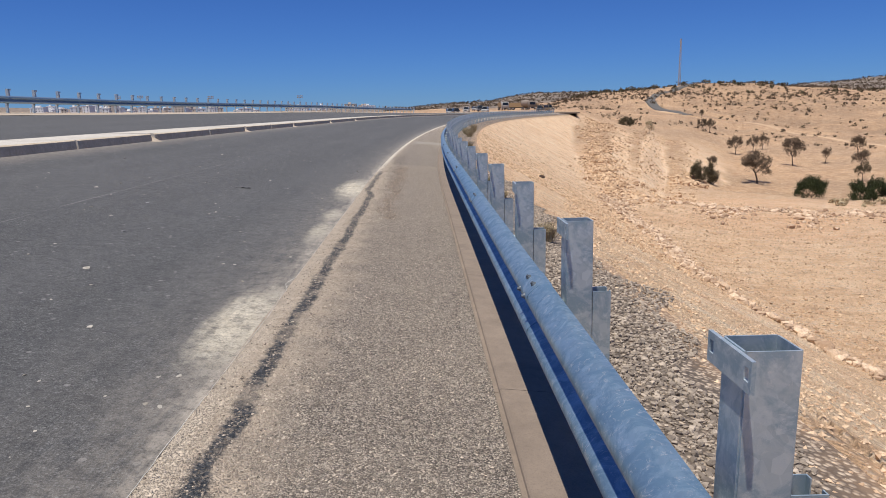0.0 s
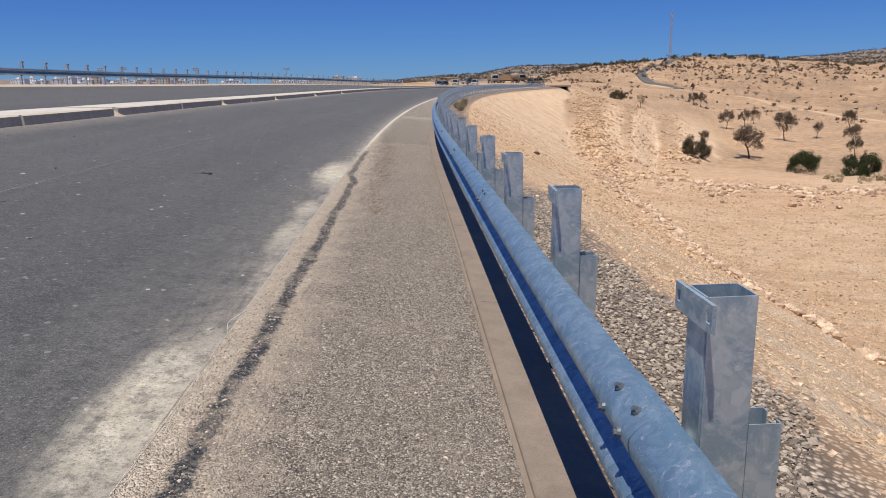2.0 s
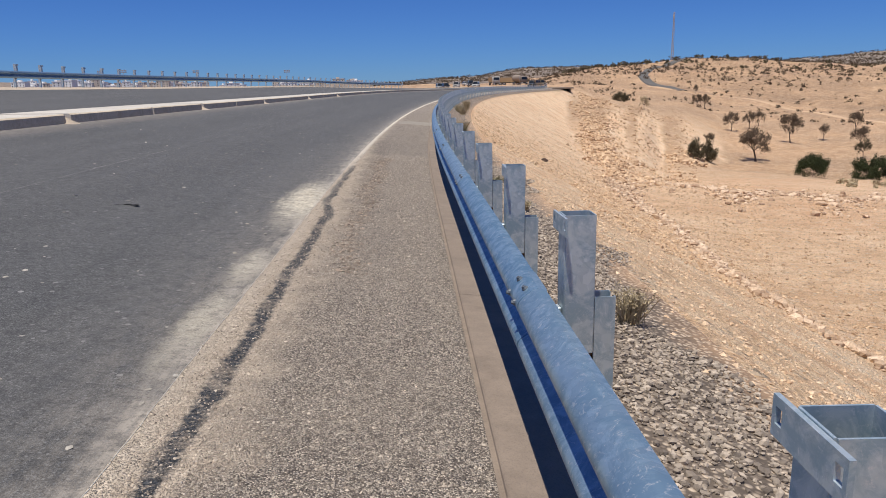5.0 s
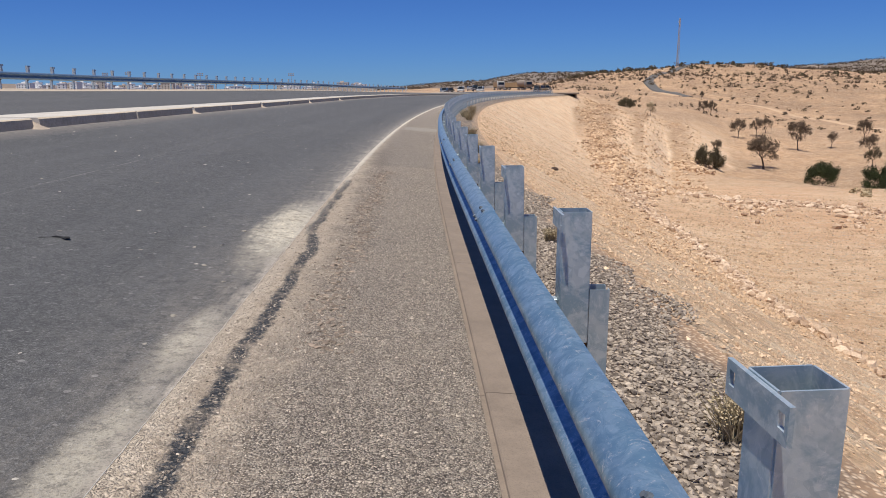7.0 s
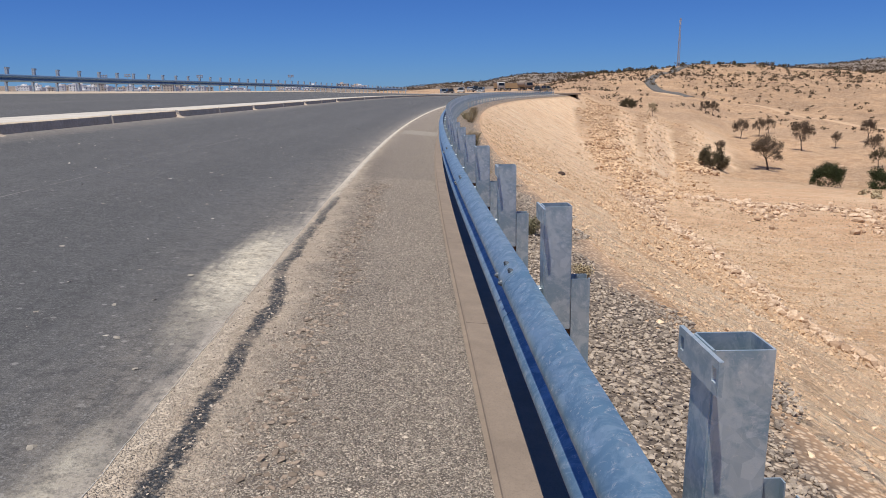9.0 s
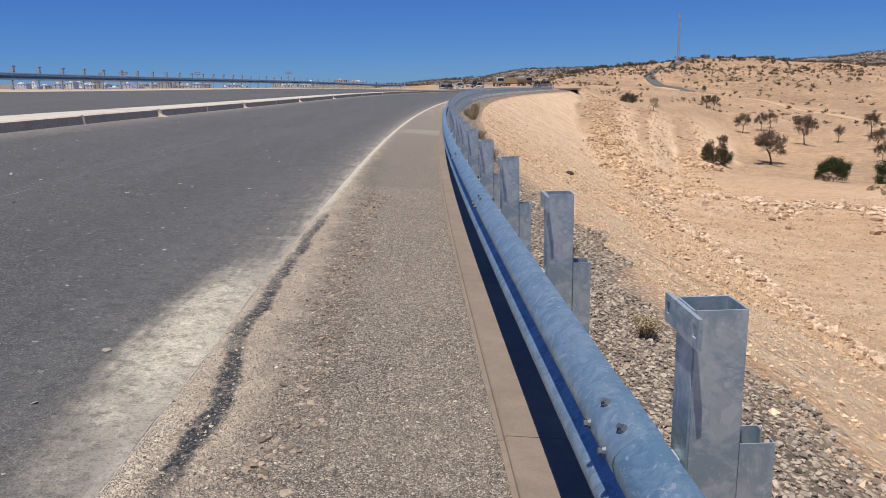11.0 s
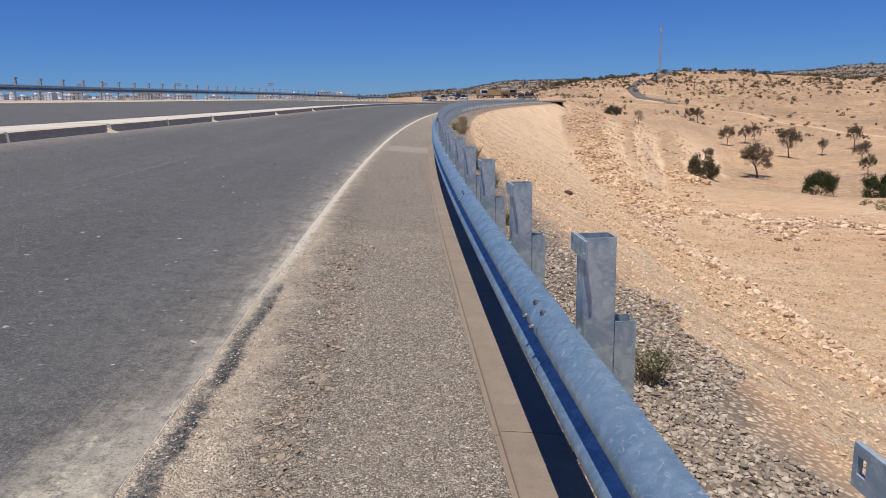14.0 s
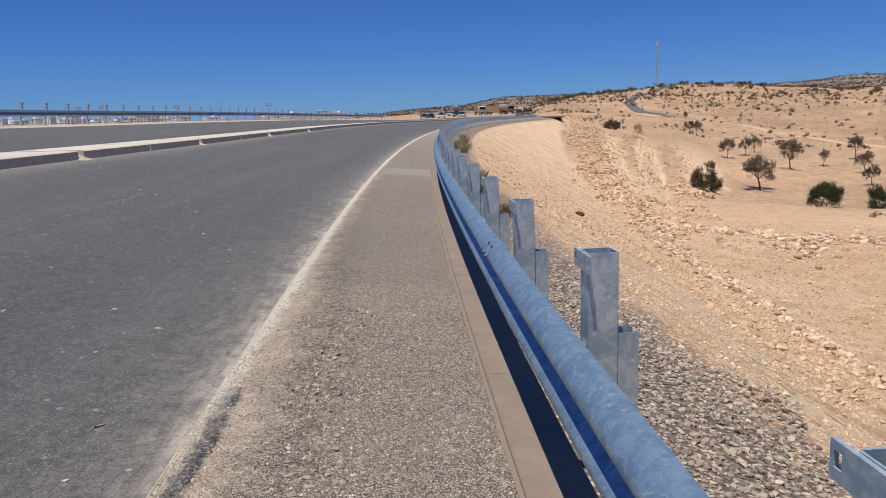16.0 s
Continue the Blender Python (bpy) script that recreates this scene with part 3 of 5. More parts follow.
tagged(strip("shoulder_2", DUSTY, -18.9, -16.9, -8, 199, 2.0, 4, 0.006, 0.25), "pale sandy shoulder of the far carriageway", "shoulder")


# ---- kerb and median ----
def kerb_units():
    for i in range(0, 67):
        s0, length = -5.0 + 3.0 * i, 2.994
        bm = bmesh.new()
        rows = []
        for s in np.linspace(s0, s0 + length, 4):
            h = 0.0 if s > 60 else 0.006 * noise.noise((s * 1.3, 0, 0))
            prof = ((1.600, -0.10), (1.600, 0.008), (1.626, 0.010), (1.630, 0.024), (1.640, 0.032), (1.950, 0.028), (1.960, 0.016), (1.960, -0.10))
            rows.append([bm.verts.new(on_road(s, o, float(level(o, s)) + z + h)) for o, z in prof])
        for a, b in zip(rows, rows[1:]):
            for k in range(7):
                bm.faces.new((a[k], a[k + 1], b[k + 1], b[k]))
        bm.faces.new(rows[0][::-1])
        bm.faces.new(rows[-1])
        tagged(new("kerb_slab", finish(bm, "kerb_slab", KERB)), "flush dusty concrete kerb slab under the guardrail", "kerb", "kerb slabs along the shoulder", "structure")


def sand_heap(s, o, tall):
    """Sand that has run out of a gap between two slabs."""
    rng = np.random.default_rng(int(s * 7) + 300)
    verts, faces = [], []
    for j in range(6):
        for q in range(16):
            a, f = q * math.pi / 8, j / 5
            r = f * (1 + 0.25 * noise.noise((math.cos(a) * 2, math.sin(a) * 2, s)))
            x, y = o + 0.30 * r * math.cos(a), s + 0.20 * r * math.sin(a) * (1 + 1.2 * max(0, math.cos(a)))
            verts.append(on_road(y, x, float(level(x, y)) - 0.006 + tall * (1 - f) ** 1.3 + 0.010 * rng.uniform(0, 1) * (1 - f)))
    for j in range(5):
        for q in range(16):
            a, b = j * 16 + q, j * 16 + (q + 1) % 16
            faces.append((a, a + 16, b + 16, b))
    return tagged(new("sand_heap", raw("sand_heap", verts, faces, DUSTY, None, True)), "small heap of pale sand run out between the median slabs", "sand heap", "sand heaps at the median")


def median_units():
    lengths = (4.4, 4.9, 5.4, 5.0)
    s, i = -6.0, 0
    while s < 194:
        n = lengths[i % 4]
        gap = 0.28 if i % 2 else 0.10
        bm = bmesh.new()
        rows = []
        for t in np.linspace(s, s + n - gap, 5):
            w = 0.012 * noise.noise((t * 0.8, 5.0, 0))
            prof = ((-9.34, -0.1), (-9.34, 0.045), (-9.29, 0.065), (-7.43 + w, 0.225 + w), (-7.38 + w, 0.20), (-7.35, -0.1))
            rows.append([bm.verts.new(on_road(t, o, float(level(o, t)) + z)) for o, z in prof])
        for a, b in zip(rows, rows[1:]):
            for k in range(5):
                # road-side faces get the concrete with bounce light in its colour
                bm.faces.new((a[k], a[k + 1], b[k + 1], b[k])).material_index = 1 if k >= 3 else 0
        bm.faces.new(rows[0][::-1])
        bm.faces.new(rows[-1]).material_index = 1
        me = finish(bm, "median_slab", SLAB)
        me.materials.append(WARMED_SIDE)
        tagged(new("median_slab", me), "wide pale concrete median slab with a shaded raised side", "median", "median slabs between the carriageways")
        if i % 2 and s < 60:
            sand_heap(s + n - gap / 2, -7.42, 0.09 + 0.03 * (i % 3))
        s, i = s + n, i + 1


kerb_units()
median_units()

# ---- guardrails ----
WAVE = ((0.034, 0.150), (0.0, 0.156), (-0.024, 0.150), (-0.066, 0.118), (-0.087, 0.094), (-0.092, 0.074), (-0.087, 0.052), (-0.066, 0.034), (-0.024, 0.008), (-0.007, -0.016),
        (-0.024, -0.040), (-0.066, -0.066), (-0.087, -0.084), (-0.092, -0.106), (-0.087, -0.126), (-0.066, -0.150), (-0.024, -0.182), (0.0, -0.188))
RAIL_O, RAIL_Z, BOX_O = 1.815, 0.628, 1.933


def post_meshes():
    """Spacer box with an open top, its mounting plate, and the channel post behind, as in one local frame: x away from the road."""
    out = {}
    bm = bmesh.new()
    x0, x1, y, t, z0, z1 = 0.006, 0.146, 0.062, 0.005, 0.47, 1.105
    outer = [bm.verts.new((x, yy, z)) for z in (z0, z1) for x, yy in ((x0, -y), (x1, -y), (x1, y), (x0, y))]
    inner = [bm.verts.new((x, yy, z)) for z in (z0, z1) for x, yy in ((x0 + t, -y + t), (x1 - t, -y + t), (x1 - t, y - t), (x0 + t, y - t))]
    for i in range(4):
        j = (i + 1) % 4
        bm.faces.new((outer[i], outer[j], outer[4 + j], outer[4 + i]))
        bm.faces.new((inner[j], inner[i], inner[4 + i], inner[4 + j]))
        bm.faces.new((outer[4 + i], outer[4 + j], inner[4 + j], inner[4 + i]))
        bm.faces.new((outer[j], outer[i], inner[i], inner[j]))
    upright = [e for e in bm.edges if abs(e.verts[0].co.z - e.verts[1].co.z) > 0.5 and e.verts[0] in outer]
    bmesh.ops.bevel(bm, geom=upright, offset=0.005, segments=2, affect="EDGES")
    out["spacer_box"] = bm
    bm = bmesh.new()
    # plate with two slotted holes, built as a frame of quads round each hole
    w, zz0, zz1 = 0.122, 1.022, 1.102
    for x, flip in ((-0.006, False), (0.005, True)):
        ys = (-w, -0.110, -0.086, 0.086, 0.110, w)
        zs = (zz0, 1.048, 1.082, zz1)
        grid = [[bm.verts.new((x, a, b)) for b in zs] for a in ys]
        for i in range(5):
            for j in range(3):
                if j == 1 and i in (1, 3):
                    continue
                f = (grid[i][j], grid[i + 1][j], grid[i + 1][j + 1], grid[i][j + 1])
                bm.faces.new(f[::-1] if not flip else f)
    bm.verts.ensure_lookup_table()
    near = lambda x: [v for v in bm.verts if abs(v.co.x - x) < 1e-5]
    a = {(round(v.co.y, 4), round(v.co.z, 4)): v for v in near(-0.006)}
    b = {(round(v.co.y, 4), round(v.co.z, 4)): v for v in near(0.005)}

    def wall(ring):
        for p, q in zip(ring, ring[1:] + ring[:1]):
            p, q = (round(p[0], 4), round(p[1], 4)), (round(q[0], 4), round(q[1], 4))
            bm.faces.new((a[p], a[q], b[q], b[p]))
    ys, zs = (-w, -0.110, -0.086, 0.086, 0.110, w), (zz0, 1.048, 1.082, zz1)
    wall([(q, zz0) for q in ys] + [(w, q) for q in zs[1:]] + [(q, zz1) for q in ys[-2::-1]] + [(-w, q) for q in zs[-2:0:-1]])
    for lo, hi in ((-0.110, -0.086), (0.086, 0.110)):
        wall([(lo, 1.048), (lo, 1.082), (hi, 1.082), (hi, 1.048)])
    out["mounting_plate"] = bm
    bm = bmesh.new()
    c = 0.004
    px0, px1, py = 0.150, 0.245, 0.052
    loop = [(px0, -py), (px1, -py), (px1, -py + 0.025), (px1 - c, -py + 0.025), (px1 - c, -py + c), (px0 + c, -py + c), (px0 + c, py - c), (px1 - c, py - c), (px1 - c, py - 0.025), (px1, py - 0.025), (px1, py), (px0, py)]
    prism(bm, [(x, yy, -0.45) for x, yy in loop], (0, 0, 1.18))
    out["channel_post"] = bm
    bm = bmesh.new()
    box(bm, 0.110, -0.03, 0.40, 0.158, 0.03, 0.52, 0.004)
    out["bracket"] = bm
    bm = bmesh.new()
    box(bm, -0.122, -0.03, 0.57, 0.004, 0.03, 0.68, 0.004)
    out["beam_bracket"] = bm
    return {k: finish(v, k, RUST if k == "bracket" else ZINC) for k, v in out.items()}


POST = post_meshes()


def hex_bolt():
    bm = bmesh.new()
    bmesh.ops.create_cone(bm, cap_ends=True, segments=10, radius1=0.017, radius2=0.013, depth=0.012)
    bmesh.ops.create_cone(bm, cap_ends=True, segments=6, radius1=0.010, radius2=0.009, depth=0.010, matrix=Matrix.Translation((0, 0, 0.010)))
    return finish(bm, "bolt", BOLTS)


BOLT = hex_bolt()


def guard_post(s, o, turn, label, group):
    random.seed(int(s * 10) + int(o))
    base = on_road(s, o, float(level(o, s)))
    ob = thing("guardrail_post", label, "guardrail post", group, Matrix.Translation(base) @ Matrix.Rotation(heading(s) + turn + radians(random.uniform(-2, 2)), 4, "Z") @ Matrix.Rotation(radians(random.uniform(-0.5, 0.5)), 4, "Y"))
    for name, me in POST.items():
        p = new(name, me)
        p.parent = ob
    return ob


def rail_beam(s0, s1, o, side, bolts, label, group):
    """A W-beam from s0 to s1; side -1: its waves face the left of the road's line, +1: the right."""
    n = max(3, int((s1 - s0) / 0.5))
    outer = [(side * -x, z) for x, z in WAVE]
    nrm = []
    for i in range(len(outer)):
        a, b = outer[max(0, i - 1)], outer[min(len(outer) - 1, i + 1)]
        d = Vector((b[0] - a[0], b[1] - a[1])).normalized()
        nrm.append((-d.y, d.x))
    k = -0.0035 * (1 if side < 0 else -1)
    back = [(p[0] - q[0] * k, p[1] - q[1] * k) for p, q in zip(outer, nrm)]
    loop = outer + back[::-1]
    origin = on_road(s0, o, float(level(o, s0)) + RAIL_Z)
    ob = thing("guardrail_beam", label, "guardrail", group, Matrix.Translation(origin))
    bm = bmesh.new()
    tuck = lambda s: 0.0048 * side * -1 if s > s1 - 0.005 else 0.0
    steps = [*np.linspace(s0, s1 - 0.03, n), s1, s1 + 0.30]
    rows = [[bm.verts.new(on_road(s, o + x + tuck(s), float(level(o, s)) + RAIL_Z + z) - origin) for x, z in loop] for s in steps]
    m = len(loop)
    for a, b in zip(rows, rows[1:]):
        for i in range(m):
            bm.faces.new((a[i], a[(i + 1) % m], b[(i + 1) % m], b[i]))
    bm.faces.new(rows[0][::-1])
    bm.faces.new(rows[-1])
    bmesh.ops.recalc_face_normals(bm, faces=bm.faces)
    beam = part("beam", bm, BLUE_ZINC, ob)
    me = beam.data
    me.polygons.foreach_set("use_smooth", [len(p.vertices) == 4 for p in me.polygons])
    me.set_sharp_from_angle(angle=radians(50))
    if bolts:
        for ds in (0.07, 0.23):
            for x, z, tilt in ((-0.046, 0.136, 45), (-0.093, 0.074, 88), (-0.045, 0.020, 62)):
                p = new("bolt", BOLT)
                p.parent = ob
                p.matrix_local = Matrix.Translation(on_road(s0 + ds, o + side * -x, 0) - on_road(s0, o, 0) + Vector((0, 0, z))) @ Matrix.Rotation(side * radians(tilt), 4, "Y")
        p = new("bolt", BOLT)
        p.parent = ob
        p.matrix_local = Matrix.Translation(on_road(s0 + 2.15, o - side * 0.012, 0) - on_road(s0, o, 0)) @ Matrix.Rotation(side * radians(90), 4, "Y")
    return ob


for i in range(-2, 88):
    guard_post(1.68 + 2.0 * i, BOX_O, 0.0, "galvanised steel guardrail post with an open-topped spacer box", "posts of the guardrail beside the embankment")
for i in range(-1, 44):
    rail_beam(-0.42 + 4.0 * i, 3.58 + 4.0 * i, RAIL_O, -1, i < 6, "galvanised W-shaped steel guardrail beam with bolted splice", "beams of the guardrail beside the embankment")
for i in range(0, 60):
    guard_post(17.4 + 2.0 * i, -18.28, math.pi, "galvanised guardrail post beyond the far carriageway", "posts of the far guardrail")
for i in range(0, 29):
    rail_beam(17.4 + 4.0 * i, 21.4 + 4.0 * i, -18.162, 1, False, "galvanised W-shaped guardrail beam along the far carriageway", "beams of the far guardrail")

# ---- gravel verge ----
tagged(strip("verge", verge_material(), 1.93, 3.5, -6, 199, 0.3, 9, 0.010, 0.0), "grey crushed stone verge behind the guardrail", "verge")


def pebbles(name, count, place, size, mat, label, category, seed, flat=0.6, fine=1):
    """Many loose stones in one mesh; those that come without a height are laid on the ground."""
    rng = np.random.default_rng(seed)
    if fine:
        t = bmesh.new()
        bmesh.ops.create_icosphere(t, subdivisions=fine, radius=1.0)
        base = np.array([v.co for v in t.verts])
        tri = np.array([[v.index for v in f.verts] for f in t.faces])
        t.free()
    else:
        base = np.array(((1, 0, 0), (-1, 0, 0), (0, 1, 0), (0, -1, 0), (0, 0, 1), (0, 0, -1)), dtype=float)
        tri = np.array([(0, 2, 4), (2, 1, 4), (1, 3, 4), (3, 0, 4), (2, 0, 5), (1, 2, 5), (3, 1, 5), (0, 3, 5)])
    spots = [place(rng) for _ in range(count)]
    x, y = np.array([q[0] for q in spots]), np.array([q[1] for q in spots])
    z = terrain(x, y) if spots[0][2] is None else np.array([q[2] for q in spots])
    r = np.array([size(rng) for _ in range(count)])
    jag = (0.45, 0.34, 0.17)[fine]
    stretch = np.stack((rng.uniform(0.65, 1.35, count), rng.uniform(0.65, 1.35, count), flat * rng.uniform(0.6, 1.2, count)), -1)
    v = base[None] * (1 + rng.uniform(-jag, jag, (count, len(base), 1))) * stretch[:, None, :] * r[:, None, None]
    # each stone lies turned and tipped
    a, b = rng.uniform(0, 6.28, (count, 1)), rng.normal(0, 0.3, (count, 1))
    vx, vz = v[..., 0] * np.cos(b) - v[..., 2] * np.sin(b), v[..., 0] * np.sin(b) + v[..., 2] * np.cos(b)
    w = np.stack((vx * np.cos(a) - v[..., 1] * np.sin(a) + x[:, None], vx * np.sin(a) + v[..., 1] * np.cos(a) + y[:, None], vz + (z + r * flat * 0.35)[:, None]), -1)
    loops = (tri[None] + (np.arange(count) * len(base))[:, None, None]).reshape(-1)
    me = bpy.data.meshes.new(name)
    me.vertices.add(count * len(base))
    me.vertices.foreach_set("co", w.astype(np.float32).ravel())
    me.loops.add(len(loops))
    me.loops.foreach_set("vertex_index", loops.astype(np.int32))
    me.polygons.add(len(loops) // 3)
    me.polygons.foreach_set("loop_start", np.arange(0, len(loops), 3, dtype=np.int32))
    me.materials.append(mat)
    me.update(calc_edges=True)
    me.polygons.foreach_set("use_smooth", [False] * len(me.polygons))
    return tagged(new(name, me), label, category, kind="stuff")


def verge_place(rng):
    s = -0.5 + 23 * rng.uniform(0, 1) ** 1.1
    edge = 3.35 + 0.28 * math.sin(s * 1.1) + 0.15 * math.sin(s * 3.7)
    o = 1.975 + (edge - 1.975) * rng.uniform(0, 1) ** 0.9
    p = on_road(s, o)
    return p.x, p.y, float(level(o, s)) + 0.012


def slope_place(rng):
    s = 2 + 58 * rng.uniform(0, 1) ** 1.2
    p = on_road(s, 3.15 + 9 * rng.uniform(0, 1) ** 1.3)
    return p.x, p.y, None


def rim_place(rng):
    t = rng.uniform(8, 64)
    p = rim(t) + Vector((rng.normal(0, 0.11 + 0.004 * t) + max(0, t - 30) * rng.uniform(0, 0.10), rng.normal(0, 0.3), 0))
    return p.x, p.y, None


def floor_place(rng):
    a, r = math.radians(rng.uniform(12, 44)), 22 * 4.0 ** rng.uniform(0, 1)
    x, y = r * math.sin(a), r * math.cos(a)
    return x, y, None


pebbles("crushed_stone", 30000, verge_place, lambda g: 0.008 + 0.016 * g.uniform(0, 1) ** 2, BALLAST, "loose grey-brown crushed stone on the verge", "gravel", 1, 0.8)
pebbles("slope_stones", 70000, slope_place, lambda g: 0.007 + 0.022 * g.uniform(0, 1) ** 7, CRUMBS, "small pale stones scattered down the embankment", "stones", 2, 0.8, 0)
pebbles("rock_line", 5200, rim_place, lambda g: 0.03 + 0.13 * g.uniform(0, 1) ** 3, ROCK, "line of broken limestone along the foot of the bank", "rocks", 3, 0.85)
pebbles("field_stones", 32000, floor_place, lambda g: 0.015 + 0.07 * g.uniform(0, 1) ** 8, RUBBLE, "pale stones strewn over the valley floor", "stones", 4, 0.8, 0)


def rubble_place(rng):
    r = 58 + 140 * rng.uniform(0, 1) ** 0.9
    b = 13.7 + 3.4 * math.exp(-(r - 52) / 28) + 0.25 * math.sin(r * 0.11) + rng.normal(0, 0.55 + 0.9 * math.exp(-(r - 52) / 25))
    x, y = r * math.sin(radians(b)), r * math.cos(radians(b))
    return x, y, None


def boulder_place(rng):
    b, r = rng.normal(20.8, 0.7), rng.normal(140, 6)
    x, y = r * math.sin(radians(b)), r * math.cos(radians(b))
    return x, y, None


def berm_place(rng):
    b = rng.uniform(19, 38)
    r = rng.normal(62, 3.6) + 3 * math.sin(b)
    x, y = r * math.sin(radians(b)), r * math.cos(radians(b))
    return x, y, None


pebbles("rubble_slope", 8000, rubble_place, lambda g: 0.05 + 0.26 * g.uniform(0, 1) ** 5, RUBBLE, "tipped limestone rubble down the far bank", "rubble", 6, 0.75)
pebbles("pale_boulders", 200, boulder_place, lambda g: 0.18 + 0.60 * g.uniform(0, 1) ** 2, RUBBLE, "heap of pale boulders under a tree", "boulders", 7, 0.8)
pebbles("berm_stones", 2200, berm_place, lambda g: 0.04 + 0.27 * g.uniform(0, 1) ** 5, ROCK, "low berm of stones along the edge of the works", "rocks", 8, 0.75)


def bank_place(rng):
    b, r = rng.uniform(5, 25), 32 * 5.6 ** rng.uniform(0, 1)
    x, y = r * math.sin(radians(b)), r * math.cos(radians(b))
    s, o = so_of(np.array([x]), np.array([y]))
    if o[0] < 3.7:
        p = on_road(s[0], 4 + 10 * rng.uniform(0, 1))
        x, y = p.x, p.y
    return x, y, None


pebbles("bank_stones", 34000, bank_place, lambda g: 0.018 + 0.065 * g.uniform(0, 1) ** 7, RUBBLE, "broken stones lying all over the far bank", "stones", 9, 0.75, 0)


def mound_place(rng):
    b, r = rng.uniform(14.3, 21.5), rng.uniform(88, 205)
    return *polar(b, r), None


pebbles("mound_stones", 5000, mound_place, lambda g: 0.04 + 0.26 * g.uniform(0, 1) ** 6, RUBBLE, "broken stones over the face of the tipped mound", "stones", 10, 0.75)


def clod_place(rng):
    s = 10.5 + 10 * rng.uniform(0, 1)
    o = 0.62 + 0.05 * math.sin(s * 1.9) + 0.035 * math.sin(s * 5.3 + 1) + rng.normal(0, 0.085)
    p = on_road(s, o)
    return p.x, p.y, float(level(o, s)) + 0.002


def chip_place(rng):
    s = 0.5 + 21 * rng.uniform(0, 1)
    o = 1.58 * rng.uniform(0, 1) ** 0.8
    p = on_road(s, o)
    return p.x, p.y, float(level(o, s)) + 0.003


def litter_place(rng):
    s = rng.uniform(1, 40)
    o = -7.2 * rng.uniform(0, 1) ** 1.5
    p = on_road(s, o)
    return p.x, p.y, float(level(o, s)) - 0.002


pebbles("crust_clods", 3600, clod_place, lambda g: 0.005 + 0.020 * g.uniform(0, 1) ** 4, stone_material("dry_crust", (0.14, 0.108, 0.08), (0.46, 0.36, 0.27)), "broken dry crust along the sandy part of the shoulder", "clods", 21, 0.4)
pebbles("loose_chips", 42000, chip_place, lambda g: 0.0038 + 0.0055 * g.uniform(0, 1) ** 2, LOOSE, "loose stone chips on the shoulder", "gravel", 22, 0.8, 0)
pebbles("road_grit", 1500, litter_place, lambda g: 0.004 + 0.024 * g.uniform(0, 1) ** 4, stone_material("pale_grit", (0.30, 0.27, 0.22), (0.58, 0.54, 0.47)), "pale grit scattered on the carriageway", "grit", 23, 0.3)


def tyre_scrap():
    """A curved dark shred of rubber on the carriageway."""
    bm = bmesh.new()
    rows = []
    for i in range(10):
        a = radians(20 + 14 * i)
        r, w, h = 0.16, 0.018 + 0.010 * math.sin(i), 0.012 + 0.006 * math.sin(i * 1.7)
        c = Vector((r * math.cos(a), 0.8 * r * math.sin(a), 0))
        n = Vector((math.cos(a), math.sin(a), 0))
        rows.append([bm.verts.new(c - n * w), bm.verts.new(c - n * w * 0.6 + Vector((0, 0, h))), bm.verts.new(c + n * w * 0.6 + Vector((0, 0, h * 0.8))), bm.verts.new(c + n * w)])
    for a, b in zip(rows, rows[1:]):
        for k in range(4):
            bm.faces.new((a[k], a[(k + 1) % 4], b[(k + 1) % 4], b[k]))
    bm.faces.new(rows[0][::-1])
    bm.faces.new(rows[-1])
    bmesh.ops.recalc_face_normals(bm, faces=bm.faces)
    ob = new("tyre_scrap", finish(bm, "tyre_scrap", RUBBER))
    ob.location = on_road(12.82, -2.05, float(level(-2.05)) + 0.001)
    tagged(ob, "curved shred of black tyre rubber lying on the asphalt", "scrap")


tyre_scrap()


def dark_boulder():
    bm = bmesh.new()
    bmesh.ops.create_icosphere(bm, subdivisions=2, radius=0.19)
    for v in bm.verts:
        v.co *= 1 + 0.35 * noise.noise(v.co * 5)
        v.co.z *= 0.6
    ob = new("dark_rock", finish(bm, "dark_rock", SCORCHED))
    ob.location = (7.3, 41.5, height(7.3, 41.5) + 0.05)
    tagged(ob, "dark rusty lump lying on the embankment slope", "rock")


dark_boulder()


# ---- plants ----
def clump(verts, faces, c, r, rng, leaves, size, squash=0.8, hollow=0.3):
    """Leaf-sized quads spread through a lumpy crown."""
    unit = lambda a: a / np.linalg.norm(a, axis=1, keepdims=True)
    d = unit(rng.normal(size=(leaves, 3)))
    p = np.array(c) + d * (r * (hollow + (1 - hollow) * rng.uniform(0, 1, (leaves, 1)) ** 0.6)) * (1, 1, squash)
    u = unit(rng.normal(size=(leaves, 3)))
    w = unit(np.cross(u, rng.normal(size=(leaves, 3))))
    s = size * rng.uniform(0.5, 1.4, (leaves, 1))
    n = len(verts)
    verts.extend(np.stack((p - u * s, p + w * s * 0.5, p + u * s, p - w * s * 0.5), 1).reshape(-1, 3).tolist())
    faces.extend((n + 4 * q, n + 4 * q + 1, n + 4 * q + 2, n + 4 * q + 3) for q in range(leaves))


